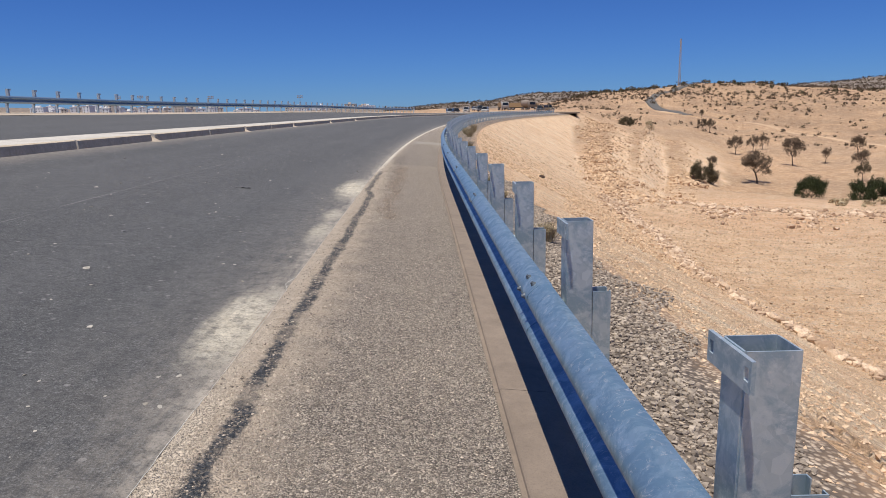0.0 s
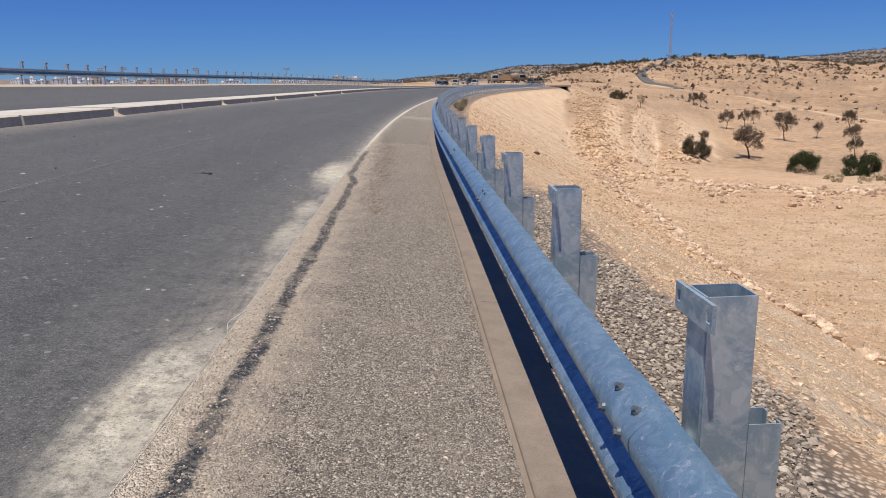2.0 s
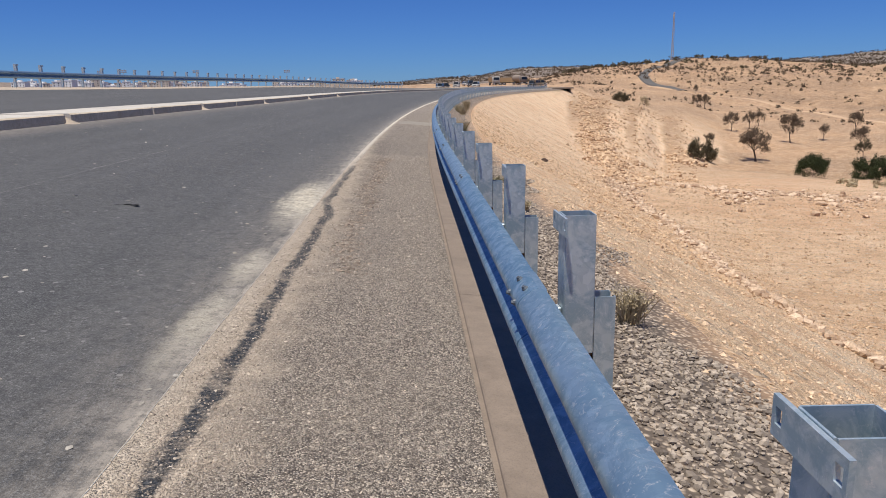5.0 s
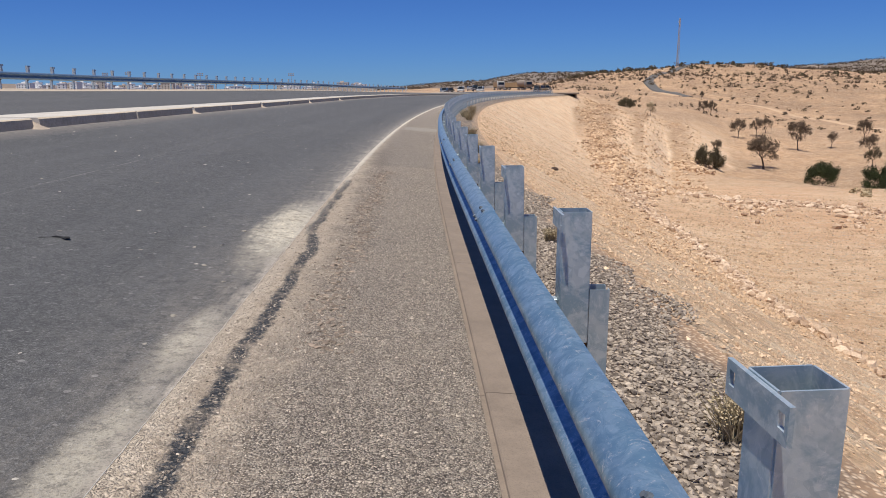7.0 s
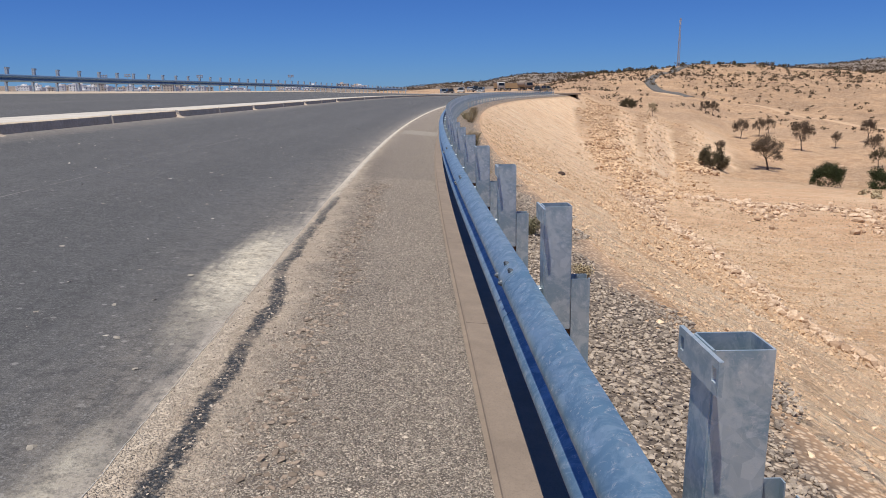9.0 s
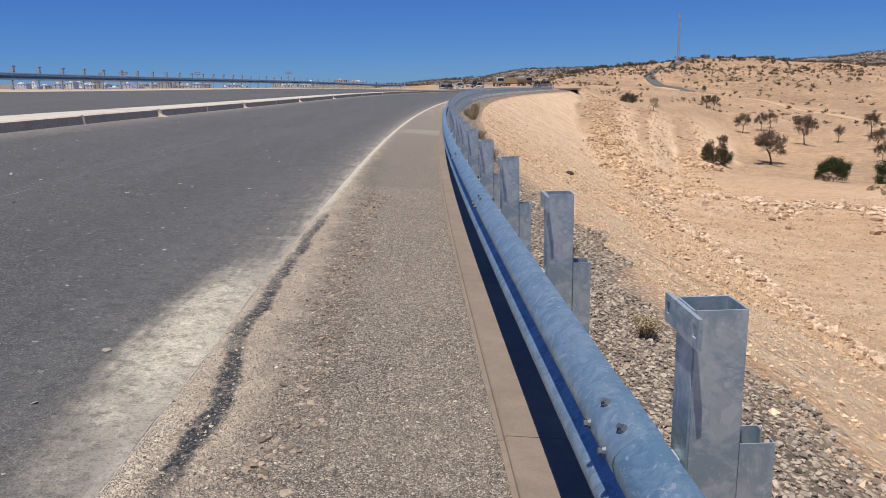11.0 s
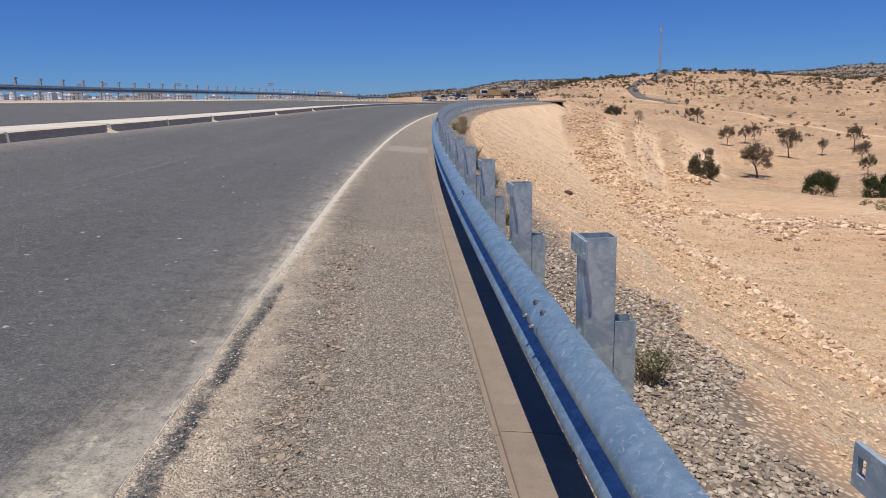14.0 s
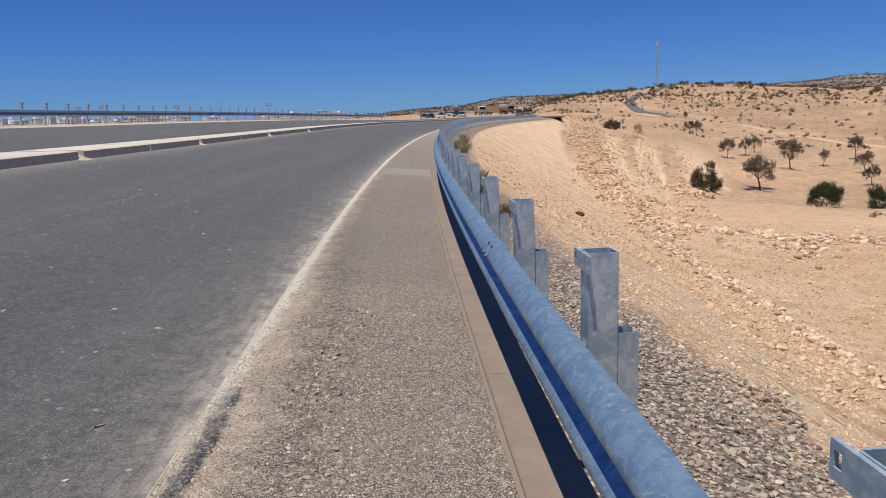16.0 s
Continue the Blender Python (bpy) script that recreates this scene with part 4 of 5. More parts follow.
def branch(bm, p, d, length, r, depth, rng, tips):
    steps = 3
    for _ in range(steps):
        q = p + d * (length / steps)
        tube(bm, p, q, r, r * 0.82, 5 if depth > 1 else 3)
        p, r = q, r * 0.82
        d = (d + Vector(rng.normal(0, 0.17, 3))).normalized()
    if depth == 0:
        tips.append(p)
        return
    for _ in range(3 if depth > 1 else 4):
        a = (d + Vector(rng.normal(0, 0.55, 3)) + Vector((0, 0, 0.12))).normalized()
        branch(bm, p, a, length * rng.uniform(0.55, 0.85), r * 0.68, depth - 1, rng, tips)
        if depth <= 2:
            tips.append(p)


def tree(seed, tall, spread, density, leaf_mat, label, x, y, green=False, wide=0.74):
    rng = np.random.default_rng(seed)
    tall, spread = tall * (0.76 if not green else 0.82), spread * 0.6 if not green else 1.6
    ob = thing("tree", label, "tree", "trees in the valley", Matrix.Translation((x, y, height(x, y) - 0.1)))
    bm = bmesh.new()
    tips = []
    p, r = Vector((0, 0, 0)), 0.028 * tall
    lean = Vector((rng.normal(0, 0.12), rng.normal(0, 0.12), 1)).normalized()
    for i in range(3):
        q = p + lean * tall * (0.10 if not green else 0.03)
        tube(bm, p, q, r * (1.5 if i == 0 else 1), r * 0.9, 7)
        p, r = q, r * 0.9
        lean = (lean + Vector(rng.normal(0, 0.15, 3))).normalized()
    for i in range(6):
        a = i * 1.047 + rng.uniform(-0.4, 0.4)
        d = Vector((math.cos(a) * spread, math.sin(a) * spread, rng.uniform(0.5, 1.1))).normalized()
        branch(bm, p, d, tall * 0.27, r * 0.6, 3, rng, tips)
    top = max(t.z for t in tips)
    part("trunk", bm, BARK, ob)
    k = tall / top
    verts, faces = [], []
    for t in tips:
        if rng.uniform() < density + 0.3:
            clump(verts, faces, t, tall * (0.075 if not green else 0.12), rng, 16 if not green else 26, tall * (0.015 if not green else 0.02), 0.8, 0.0)
    if not green:
        # fine twigs fill a rounded crown
        for _ in range(int(90 + 120 * density)):
            a, e, q = rng.uniform(0, 6.28), rng.uniform(-0.75, 1.5), top * 0.40 * rng.uniform(0.15, 1) ** 0.5
            c = (q * math.cos(e) * math.cos(a), q * math.cos(e) * math.sin(a), top * 0.62 + q * math.sin(e) * 0.95)
            clump(verts, faces, c, top * 0.07, rng, 9, top * 0.016, 0.9, 0.0)
    if green:
        for _ in range(70):
            a, q = rng.uniform(0, 6.28), tall * rng.uniform(0.15, 0.62)
            clump(verts, faces, (q * math.cos(a), q * math.sin(a), tall * rng.uniform(0.06, 0.5)), tall * 0.13, rng, 26, tall * 0.02, 0.8, 0.0)
    crown = new("crown", raw("crown", verts, faces, leaf_mat))
    crown.parent = ob
    ob.scale = (k * wide, k * wide, k)
    return ob


BARE = "bare grey-brown tree with a thin twiggy crown"


for n, (b, r, tall, spread, dens, mat, label, green) in enumerate((
        (25.64, 167, 9.2, 0.9, 0.55, TWIGS, BARE, False), (27.9, 208, 9.6, 0.8, 0.50, TWIGS, BARE, False), (24.0, 222, 7.4, 0.9, 0.5, TWIGS, BARE, False),
        (25.2, 226, 6.6, 1.0, 0.4, TWIGS, BARE, False), (29.95, 216, 5.6, 0.8, 0.4, TWIGS, BARE, False), (31.9, 228, 8.2, 0.7, 0.5, TWIGS, BARE, False),
        (32.25, 200, 6.8, 0.8, 0.5, TWIGS, BARE, False), (21.9, 150, 5.0, 0.95, 1.0, OLIVE, "dense dusty-green tree beside pale boulders", True),
        (22.5, 172, 4.8, 0.9, 0.5, TWIGS, "small bare tree with a thin twiggy crown", False), (29.28, 145, 5.2, 1.2, 1.0, LEAVES, "low dark green bushy tree", True),
        (32.8, 146, 5.4, 1.2, 1.0, LEAVES, "low dark green bushy tree", True), (32.35, 178, 5.5, 0.8, 0.6, OLIVE, "dusty half-bare tree in the valley", False),
        (17.8, 200, 4.8, 1.3, 0.35, STRAW, "straggly dry bush on the hillside", False), (16.08, 226, 3.9, 1.0, 0.8, OLIVE, "round dusty bush on the hillside", True),
        (21.6, 255, 5.4, 0.9, 0.7, TWIGS, BARE, False), (22.1, 258, 6.2, 0.9, 0.7, TWIGS, BARE, False), (21.5, 302, 4.6, 0.9, 0.7, TWIGS, BARE, False), (25.8, 232, 6.0, 0.9, 0.45, TWIGS, BARE, False))):
    tree(40 + n, tall, spread, dens, mat, label, *polar(b, r), green, 0.95 if n == 0 else 0.72 if green else 0.74)


def scrub(name, count, place, size, leaves, mat, label, seed):
    rng = np.random.default_rng(seed)
    verts, faces = [], []
    for _ in range(count):
        x, y = place(rng)
        r = size(rng)
        z = height(x, y)
        for _ in range(3):
            clump(verts, faces, (x + rng.normal(0, r * 0.4), y + rng.normal(0, r * 0.4), z + r * rng.uniform(0.3, 0.8)), r * 0.75, rng, leaves, r * 0.33, 0.8, 0.1)
    return tagged(new(name, raw(name, verts, faces, mat)), label, "shrubs", kind="stuff")


def hill_place(rng):
    while True:
        b, r = rng.uniform(9, 40), rng.uniform(255, 520)
        if lumps(np.array([r * math.sin(radians(b))]), np.array([r * math.cos(radians(b))]), 0.03, 5.0)[0] + (r - 430) / 160 > rng.normal(0, 0.7):
            return polar(b, r)


scrub("hill_scrub", 2600, hill_place, lambda g: 0.35 + 0.95 * g.uniform(0, 1) ** 2.5, 9, SCRUB, "dark thorny scrub dotted over the dry hill", 11)
scrub("crest_scrub", 120, lambda g: polar(12 + 22 * g.uniform(0, 1) ** 1.6, g.normal(452, 12)), lambda g: 0.9 + 1.2 * g.uniform(0, 1), 12, OLIVE, "dark scrub along the crest of the hill", 12)
scrub("far_scrub", 4200, lambda g: polar(g.uniform(-3, 42), g.uniform(600, 960)), lambda g: 0.9 + 1.2 * g.uniform(0, 1), 4, SCRUB, "grey scrub on the far hills", 13)


scrub("dry_bush_row", 13, lambda g: polar(g.uniform(30.3, 35.5), g.normal(98, 5)), lambda g: 0.35 + 0.45 * g.uniform(0, 1), 26, STRAW, "straw-coloured dry bushes behind the stone berm", 14)


def weed(x, y, tall, mat, label, seed):
    rng = np.random.default_rng(seed)
    verts, faces = [], []
    z = height(x, y) + 0.02
    for _ in range(260):
        a, lean = rng.uniform(0, 6.28), rng.uniform(0.05, 0.9)
        h = tall * rng.uniform(0.4, 1.0)
        b = np.array((x + rng.normal(0, tall * 0.16), y + rng.normal(0, tall * 0.16), z))
        t = b + np.array((math.cos(a) * lean * h, math.sin(a) * lean * h, h))
        w = np.array((-math.sin(a), math.cos(a), 0)) * 0.0035
        n = len(verts)
        verts.extend((b - w, b + w, (b + t) / 2 + w * 0.8 + (0, 0, h * 0.08), t, (b + t) / 2 - w * 0.8 + (0, 0, h * 0.08)))
        faces.append((n, n + 1, n + 2, n + 3, n + 4))
        clump(verts, faces, t, 0.03, rng, 4, 0.010, 1, 0)
    return tagged(new("weed", raw("weed", verts, faces, mat)), label, "weed", "weeds in the verge")


for i, (s, o, h) in enumerate(((9.75, 2.92, 0.26), (14.75, 2.88, 0.14), (16.9, 2.72, 0.20), (22.6, 2.6, 0.22), (27.5, 2.9, 0.3), (31.0, 2.8, 0.35), (34.0, 2.9, 0.4), (49, 3.0, 0.6), (52, 2.7, 0.5), (58, 3.1, 0.5), (63, 2.9, 0.5))):
    p = on_road(s, o)
    weed(p.x, p.y, h, STRAW if i % 3 != 2 else GREYGREEN, "dry straw-coloured weed growing in the gravel verge" if i % 3 != 2 else "small grey-green weed growing in the gravel verge", 70 + i)


# ---- white string along the seam ----
def seam_string():
    verts, faces = [], []
    for i, s in enumerate(np.arange(-2, 70, 0.06)):
        o = 0.005 + 0.02 * noise.noise((s * 0.5, 1, 0)) + 0.010 * noise.noise((s * 3.0, 4, 0)) + 0.006 * noise.noise((s * 11, 7, 0))
        if abs(s - 6.3) < 0.22:
            o -= 0.05 * (1 - abs(s - 6.3) / 0.22)
        c = on_road(s, o, float(level(o, s)) + 0.0065)
        for k in range(4):
            a = k * math.pi / 2
            verts.append(c + Vector((0.0016 * math.cos(a), 0, 0.0016 * math.sin(a))))
        if i:
            for k in range(4):
                faces.append((4 * i - 4 + k, 4 * i - 4 + (k + 1) % 4, 4 * i + (k + 1) % 4, 4 * i + k))
    tagged(new("string_line", raw("string_line", verts, faces, STRING)), "thin white setting-out string lying along the seam", "string")


seam_string()


# ---- vehicles ----
def wheel_mesh(r, w):
    bm = bmesh.new()
    bmesh.ops.create_cone(bm, cap_ends=True, segments=18, radius1=r, radius2=r, depth=w, matrix=Matrix.Rotation(math.pi / 2, 4, "Y"))
    bmesh.ops.bevel(bm, geom=[e for e in bm.edges if len(e.link_faces) == 2 and e.calc_face_angle(0) > 1], offset=0.03, segments=1, affect="EDGES")
    return bm


def rim_mesh(r, w):
    bm = bmesh.new()
    bmesh.ops.create_cone(bm, cap_ends=True, segments=14, radius1=r, radius2=r * 0.8, depth=w, matrix=Matrix.Rotation(math.pi / 2, 4, "Y"))
    return bm


def wheels(ob, r, xs, ys):
    for x in xs:
        for y in ys:
            t = part("wheel", wheel_mesh(r, 0.22), RUBBER, ob)
            t.location = (x, y, r)
            k = part("rim", rim_mesh(r * 0.58, 0.235), STEEL, t)


def car(at, color, label, tall=1.75, long=4.6, pickup=False):
    """Front towards -y."""
    body = paint("car_paint", color)
    ob = thing("car", label, "car", "vehicles on the road", at)
    w, h = 0.88, long / 2
    bm = bmesh.new()
    side = [(-h, 0.38), (-h, 0.72), (-h + 0.12, 0.86), (-h + 1.15, 1.0), (h - 0.05, 1.02), (h, 0.9), (h, 0.40), (h - 0.55, 0.32), (-h + 0.5, 0.32)]
    prism(bm, [(-w, y, z) for y, z in side], (2 * w, 0, 0))
    bmesh.ops.recalc_face_normals(bm, faces=bm.faces)
    bmesh.ops.bevel(bm, geom=[e for e in bm.edges if e.calc_face_angle(0) > 0.6], offset=0.07, segments=2, affect="EDGES")
    part("body", bm, body, ob, smooth=True)
    bm = bmesh.new()
    end = 0.5 if pickup else h - 0.25
    lo = [(-0.84, -h + 1.1, 1.0), (0.84, -h + 1.1, 1.0), (0.84, end + 0.15, 1.0), (-0.84, end + 0.15, 1.0)]
    hi = [(-0.68, -h + 1.95, tall), (0.68, -h + 1.95, tall), (0.70, end - 0.1, tall), (-0.70, end - 0.1, tall)]
    a, b = [bm.verts.new(p) for p in lo], [bm.verts.new(p) for p in hi]
    for i in range(4):
        bm.faces.new((a[i], a[(i + 1) % 4], b[(i + 1) % 4], b[i]))
    bm.faces.new(b)
    bm.faces.new(a[::-1])
    bmesh.ops.bevel(bm, geom=[e for e in bm.edges if e.calc_face_angle(0) > 0.4], offset=0.06, segments=2, affect="EDGES")
    part("cabin", bm, body, ob, smooth=True)

    def pane(name, quad, out):
        m = bmesh.new()
        c = sum((Vector(q) for q in quad), Vector()) / 4
        pts = [c + (Vector(q) - c) * 0.86 + Vector(out) for q in quad]
        prism(m, pts, Vector(out) * -0.8)
        bmesh.ops.recalc_face_normals(m, faces=m.faces)
        part(name, m, GLASS, ob)
    pane("windscreen", (lo[0], lo[1], hi[1], hi[0]), (0, -0.015, 0.012))
    pane("rear_window", (lo[3], lo[2], hi[2], hi[3]), (0, 0.02, 0))
    for i, j, x in ((0, 3, -0.02), (1, 2, 0.02)):
        mid_lo, mid_hi = (Vector(lo[i]) * 0.5 + Vector(lo[j]) * 0.5), (Vector(hi[i]) * 0.5 + Vector(hi[j]) * 0.5)
        pane("side_window", (lo[i], mid_lo, mid_hi, hi[i]), (x, 0, 0))
        pane("side_window", (mid_lo, lo[j], hi[j], mid_hi), (x, 0, 0))
    for x in (-0.62, 0.62):
        m = bmesh.new()
        box(m, x - 0.2, -h - 0.012, 0.66, x + 0.2, -h + 0.08, 0.82, 0.02)
        part("headlight", m, CHROME, ob)
    m = bmesh.new()
    box(m, -0.40, -h - 0.016, 0.62, 0.40, -h + 0.05, 0.80, 0.02)
    part("grille", m, RUBBER, ob)
    m = bmesh.new()
    box(m, -0.86, -h - 0.05, 0.36, 0.86, -h + 0.10, 0.58, 0.03)
    part("bumper", m, body if not pickup else RUBBER, ob)
    m = bmesh.new()
    box(m, -0.26, -h - 0.062, 0.42, 0.26, -h - 0.045, 0.53)
    part("number_plate", m, CHROME, ob)
    for x in (-0.98, 0.98):
        m = bmesh.new()
        box(m, x - 0.09, -h + 1.45, 1.02, x + 0.09, -h + 1.6, 1.2, 0.03)
        part("mirror", m, RUBBER, ob)
    wheels(ob, 0.36, (-0.78, 0.78), (-h + 0.85, h - 0.9))
    return ob


def truck(at, color, label, load):
    """A lorry, front towards -y, with a tipper body or a tank."""
    cabin = paint("lorry_paint", color)
    bed = paint("lorry_body_paint", (0.36, 0.25, 0.13) if load == "tipper" else (0.30, 0.24, 0.18), 0.6)
    ob = thing("truck", label, "truck", "vehicles on the road", at)
    bm = bmesh.new()
    side = [(-4.0, 0.6), (-4.0, 1.7), (-3.75, 2.9), (-2.3, 2.95), (-2.2, 0.6)]
    prism(bm, [(-1.2, y, z) for y, z in side], (2.4, 0, 0))
    bmesh.ops.recalc_face_normals(bm, faces=bm.faces)
    bmesh.ops.bevel(bm, geom=list(bm.edges), offset=0.08, segments=2, affect="EDGES")
    part("cab", bm, cabin, ob, smooth=True)
    bm = bmesh.new()
    prism(bm, [(-1.05, -3.99, 1.75), (1.05, -3.99, 1.75), (1.0, -3.80, 2.65), (-1.0, -3.80, 2.65)], (0, -0.03, 0.008))
    bmesh.ops.recalc_face_normals(bm, faces=bm.faces)
    part("windscreen", bm, GLASS, ob)
    bm = bmesh.new()
    box(bm, -1.22, -4.1, 0.45, 1.22, -3.9, 0.85, 0.05)
    part("bumper", bm, RUBBER, ob)
    for x in (-0.9, 0.9):
        bm = bmesh.new()
        box(bm, x - 0.2, -4.13, 0.55, x + 0.2, -4.06, 0.75, 0.02)
        part("headlight", bm, CHROME, ob)
    bm = bmesh.new()
    box(bm, -0.5, -2.3, 0.7, 0.5, 4.0, 1.0, 0.03)
    part("chassis", bm, RUBBER, ob)
    bm = bmesh.new()
    if load == "tipper":
        prism(bm, [(-1.25, -2.0, 1.05), (-1.25, -2.2, 2.7), (-1.25, 4.2, 2.7), (-1.25, 3.9, 1.05)], (2.5, 0, 0))
        for y in (-1.2, 0.1, 1.4, 2.7):
            box(bm, -1.31, y, 1.06, 1.31, y + 0.14, 2.69)
    else:
        bmesh.ops.create_cone(bm, cap_ends=True, segments=24, radius1=1.2, radius2=1.2, depth=5.8, matrix=Matrix.Translation((0, 1.0, 2.2)) @ Matrix.Rotation(math.pi / 2, 4, "X"))
        bmesh.ops.create_cone(bm, cap_ends=True, segments=12, radius1=0.3, radius2=0.3, depth=0.2, matrix=Matrix.Translation((0, 1.0, 3.45)))
    bmesh.ops.recalc_face_normals(bm, faces=bm.faces)
    part("tipper_body" if load == "tipper" else "tank", bm, bed, ob)
    wheels(ob, 0.52, (-1.05, 1.05), (-3.1, 1.9, 3.2))
    return ob


def facing(b, r, turn=0.0):
    """A place on the levelled yard by bearing and distance, fronted towards the start of the path."""
    x, y = polar(b, r)
    return Matrix.Translation((x, y, height(x, y) + 0.01)) @ Matrix.Rotation(radians(turn - b), 4, "Z")


car(facing(2.35, 222, 8), (0.30, 0.31, 0.31), "dusty silver four-wheel-drive estate car stopped beside the parked cars", 1.85, 4.7)
car(facing(2.85, 216, 12), (0.10, 0.075, 0.055), "dark dusty estate car parked on the yard", 1.85)
car(facing(3.66, 222, -6), (0.46, 0.45, 0.43), "white estate car parked on the yard", 1.8)
car(facing(4.40, 246, 10), (0.40, 0.39, 0.37), "dusty white saloon car parked among the works vehicles", 1.5)
car(facing(4.78, 236, 4), (0.03, 0.03, 0.035), "black van parked among the works vehicles", 2.0)
car(facing(5.15, 214, -8), (0.42, 0.42, 0.40), "pale grey car parked among the works vehicles", 1.75)
truck(facing(6.57, 262, 12), (0.44, 0.43, 0.40), "dusty white lorry parked at the end of the road", "tipper")
truck(facing(7.75, 278, 84), (0.46, 0.30, 0.15), "ochre tipper lorry standing across the road", "tipper")
truck(facing(8.52, 262, 24), (0.20, 0.16, 0.12), "dusty brown tank lorry", "tank")
car(facing(9.45, 240, -10), (0.05, 0.06, 0.07), "dark pickup parked by the guardrail's end", 1.9, 4.9, True)
car(facing(10.15, 244, 30), (0.2, 0.15, 0.09), "dusty tan works vehicle", 1.9, 4.8)


# ---- concrete culvert in the hillside ----
def culvert():
    x, y = polar(11.76, 186)
    z = height(x, y)
    ob = thing("culvert", "dusty concrete culvert mouth with a dark opening", "culvert", "", Matrix.Translation((x, y, z - 0.75)) @ Matrix.Rotation(radians(-4), 4, "Z"))
    for name, b in (("side_wall", (-2.0, 0, -1.5, -1.7, 8, 1.0)), ("side_wall", (1.7, 0, -1.5, 2.0, 8, 1.0)), ("roof_slab", (-2.6, -0.3, 1.0, 2.6, 8, 1.35)), ("back_wall", (-1.7, 7.6, -1.5, 1.7, 7.9, 1.0))):
        bm = bmesh.new()
        box(bm, *b, 0.03)
        part(name, bm, KERB, ob)


culvert()


# ---- radio mast ----
def mast():
    b = Vector((*polar(19.78, 454), 0))
    b.z = height(b.x, b.y)
    ob = thing("radio_mast", "slender grey lattice radio mast on the hilltop", "mast", "", Matrix.Translation(b))
    tall = 26.5
    w = lambda z: 0.80 - 0.45 * z / tall
    for i in range(3):
        a = i * 2.094
        bm = bmesh.new()
        tube(bm, (w(0) * math.cos(a), w(0) * math.sin(a), -0.5), (w(tall) * math.cos(a), w(tall) * math.sin(a), tall), 0.15, 0.11, 5)
        part("leg", bm, STEEL, ob)
    bm = bmesh.new()
    z, k = 0.0, 0
    while z < tall - 1.2:
        for i in range(3):
            a, c = i * 2.094, (i + 1) * 2.094
            if k % 2:
                a, c = c, a
            tube(bm, (w(z) * math.cos(a), w(z) * math.sin(a), z), (w(z + 1.2) * math.cos(c), w(z + 1.2) * math.sin(c), z + 1.2), 0.06, 0.06, 4)
        z, k = z + 1.2, k + 1
    part("bracing", bm, STEEL, ob)
    for z, a in ((24.5, 0.4), (23.8, 2.5), (22.6, 4.4)):
        bm = bmesh.new()
        box(bm, 0.35, -0.15, z, 0.6, 0.15, z + 1.6, 0.02)
        p = part("antenna", bm, SLAB, ob)
        p.rotation_euler = (0, 0, a)


mast()


# ---- track on the hill ----
TRACK = plain("track_dirt", (0.53, 0.365, 0.225), 0.95, vary=0.25, scale=0.6, bump=0.02)


def hill_track(name, pts, half, lift, mat, label):
    pts = [Vector((*polar(*p), 0)) for p in pts]
    dense = []
    for a, b, c, d in zip([pts[0]] + pts, pts, pts[1:], pts[2:] + [pts[-1]]):
        for t in np.linspace(0, 1, 8, endpoint=False):
            dense.append(0.5 * ((2 * b) + (c - a) * t + (2 * a - 5 * b + 4 * c - d) * t * t + (3 * b - a - 3 * c + d) * t ** 3))
    verts, faces, uvs = [], [], []
    for i, p in enumerate(dense[:-1]):
        d = (dense[i + 1] - p).normalized()
        n = Vector((d.y, -d.x, 0))
        top = max(height(*(p + n * k).xy) for k in (-half, 0, half)) + lift
        for k in (-1.5 * half, -half, 0, half, 1.5 * half):
            q = p + n * k
            verts.append((q.x, q.y, top - (0.9 if abs(k) > 1.2 * half else 0))), uvs.append((-9 + k * 0.3, i))
        if i:
            for k in range(4):
                faces.append((5 * i - 5 + k, 5 * i - 4 + k, 5 * i + 1 + k, 5 * i + k))
    tagged(new(name, raw(name, verts, faces, mat, uvs)), label, "road", kind="structure")


hill_track("road_3", [(20.6, 306), (19.6, 313), (18.5, 328), (17.9, 348), (17.8, 370), (18.2, 395), (19.0, 420), (19.7, 438), (20.6, 455)], 1.9, 0.3, HILL_ROAD, "narrow asphalt road winding over the hill")
hill_track("track_1", [(18.2, 322), (19.5, 309), (22, 308), (24.4, 308), (27, 298), (29.3, 288), (33, 266), (37, 250)], 1.7, 0.06, TRACK, "pale dirt track along the foot of the hill")


# ---- the town beyond the far guardrail ----
WHITE = plain("white_render", (0.80, 0.79, 0.76), 0.85, vary=0.12, scale=0.2)
CREAM = plain("cream_render", (0.60, 0.52, 0.43), 0.85, vary=0.12, scale=0.2)


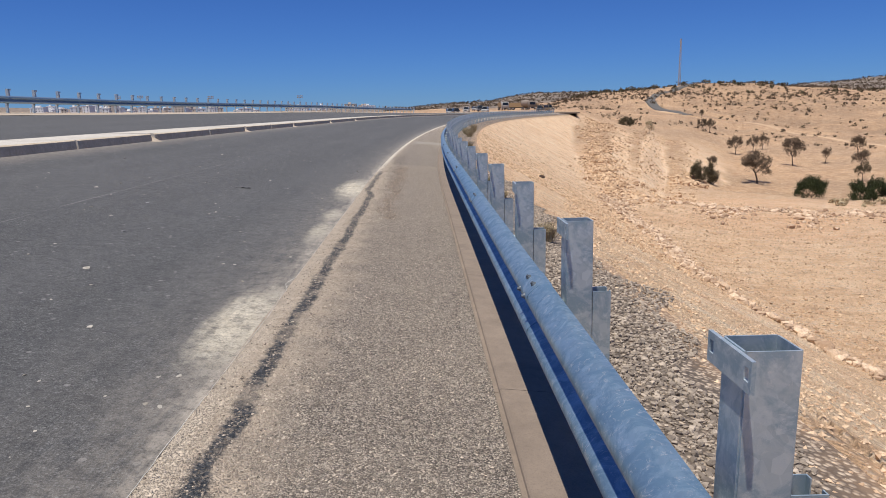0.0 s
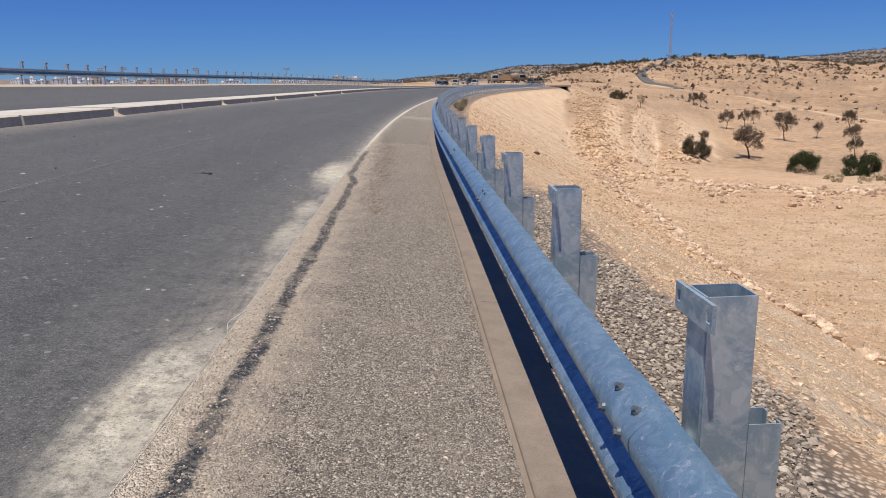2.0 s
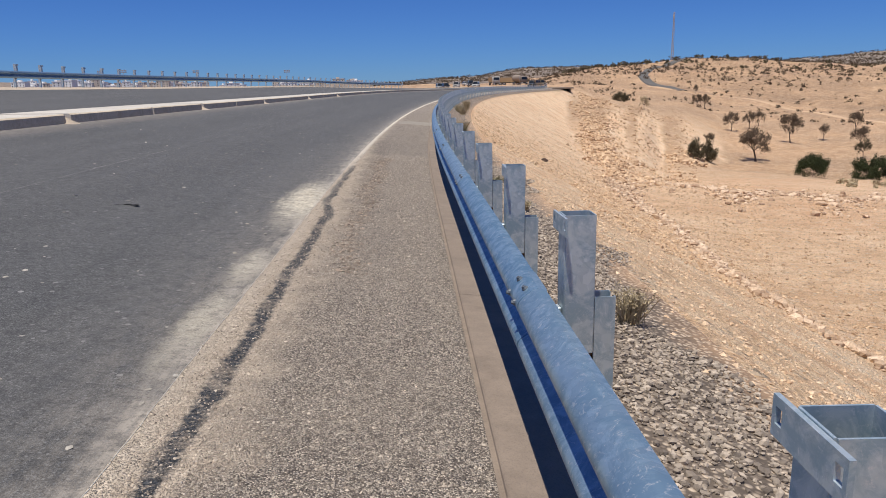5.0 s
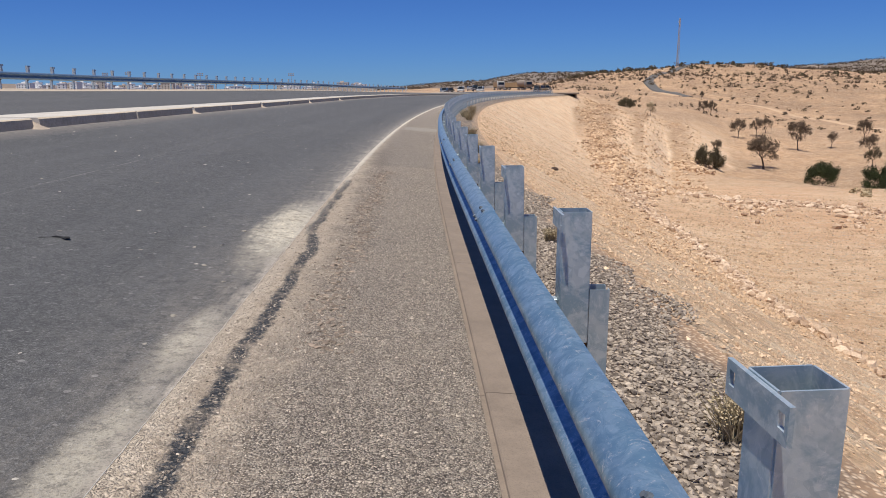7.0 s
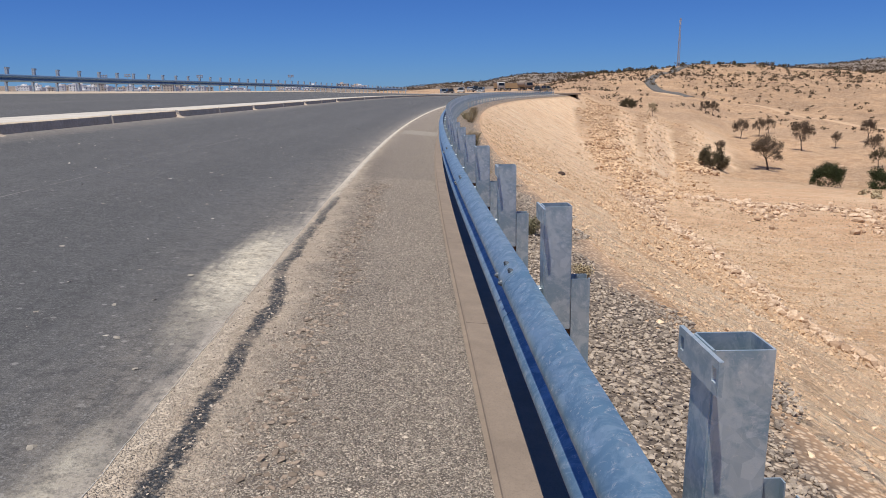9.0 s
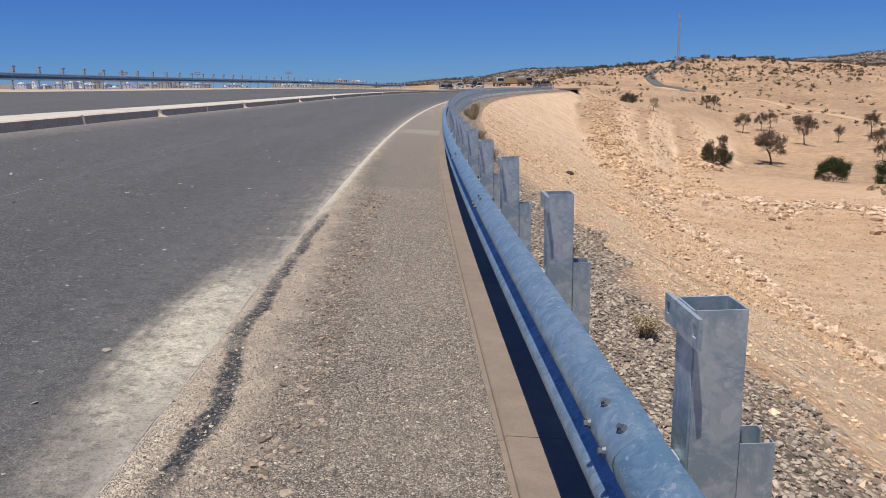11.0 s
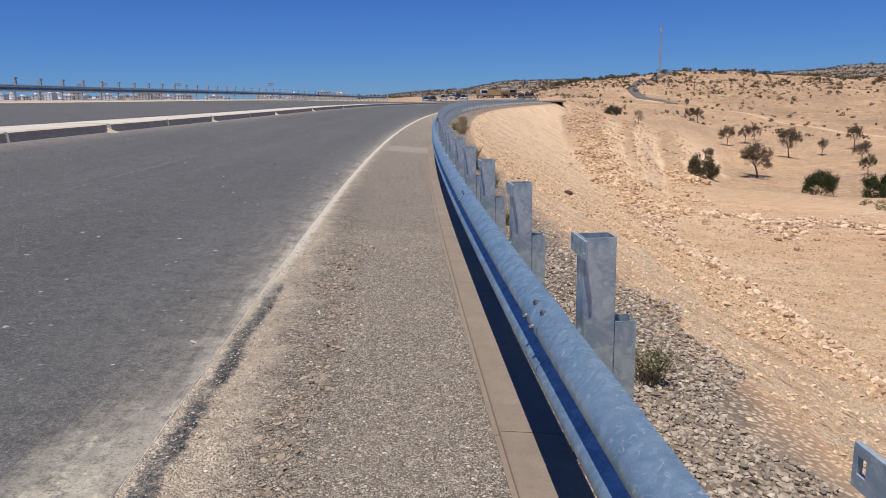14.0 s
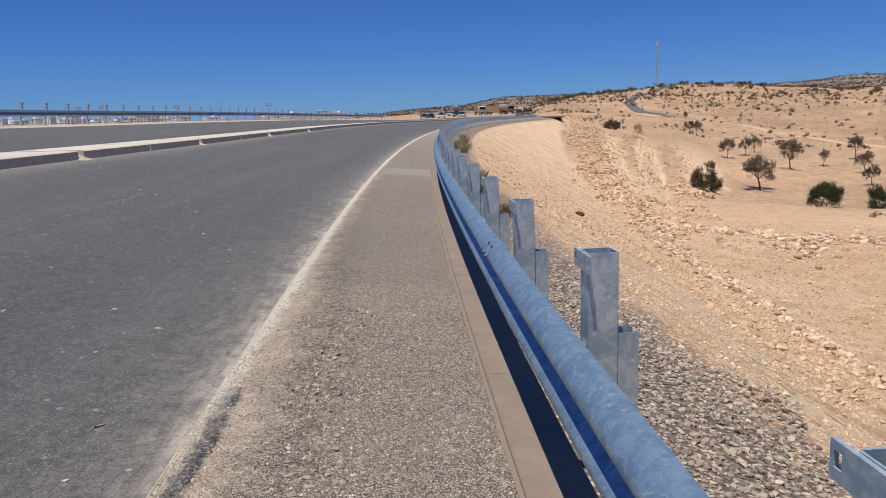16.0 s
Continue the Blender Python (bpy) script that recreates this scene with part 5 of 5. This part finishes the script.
def house(x, y, z, w, d, floors, mat, label, rng):
    ob = thing("apartment_building", label, "building", "buildings of the far town", Matrix.Translation((x, y, z)) @ Matrix.Rotation(rng.uniform(-0.4, 0.4), 4, "Z"))
    h = floors * 3.1 + 0.8
    bm = bmesh.new()
    box(bm, -w / 2, -d / 2, -6, w / 2, d / 2, h)
    part("wall", bm, mat, ob)
    bm = bmesh.new()
    box(bm, -w / 2 - 0.3, -d / 2 - 0.3, h, w / 2 + 0.3, d / 2 + 0.3, h + 0.9)
    part("parapet", bm, mat, ob)
    bm = bmesh.new()
    box(bm, -w * 0.2, -2, h + 0.9, w * 0.05, 2, h + 3.4)
    part("stair_head", bm, mat, ob)
    n = max(2, int(w / 4.5))
    pane = bmesh.new()
    box(pane, -0.65, -0.06, 0, 0.65, 0.06, 1.4)
    me = finish(pane, "window", GLASS)
    for f in range(floors):
        for i in range(n):
            p = new("window", me)
            p.parent = ob
            p.location = (-w / 2 + (i + 0.5) * w / n, -d / 2 - 0.02, 1.0 + 3.1 * f)


rng = np.random.default_rng(5)
for i in range(84):
    b = rng.uniform(-33, -4) if i > 26 else rng.uniform(-27.5, -17)
    r = rng.uniform(1150, 1600)
    big = i <= 26 and i % 2 == 0
    x, y = polar(b, r)
    floors = int(rng.integers(3, 5)) if big else int(rng.integers(1, 4))
    house(x, y, height(x, y), rng.uniform(9, 22), rng.uniform(9, 13), floors, (WHITE, WHITE, CREAM)[i % 3], ("white", "white", "cream")[i % 3] + (" apartment block in the far town" if floors > 3 else " low house in the far town"), rng)


def floodlight(b, r, tall):
    x, y = polar(b, r)
    ob = thing("floodlight_mast", "tall floodlight mast in the far town", "floodlight", "floodlights of the far town", Matrix.Translation((x, y, height(x, y))))
    bm = bmesh.new()
    tube(bm, (0, 0, -1), (0, 0, tall), 0.35, 0.2, 8)
    part("pole", bm, STEEL, ob)
    for z in (0, 1.7):
        bm = bmesh.new()
        box(bm, -3.4, -0.2, tall + z, 3.4, 0.2, tall + z + 0.25)
        part("crossbar", bm, STEEL, ob)
        for i in range(4):
            bm = bmesh.new()
            box(bm, -3.3 + i * 1.8, -0.45, tall + z + 0.25, -2.1 + i * 1.8, 0.15, tall + z + 1.3, 0.05)
            part("lamp_head", bm, STEEL, ob)


for b, r, tall in ((-22.4, 900, 16), (-20.9, 900, 17), (-16.0, 880, 16), (-9.4, 880, 15)):
    floodlight(b, r, tall)
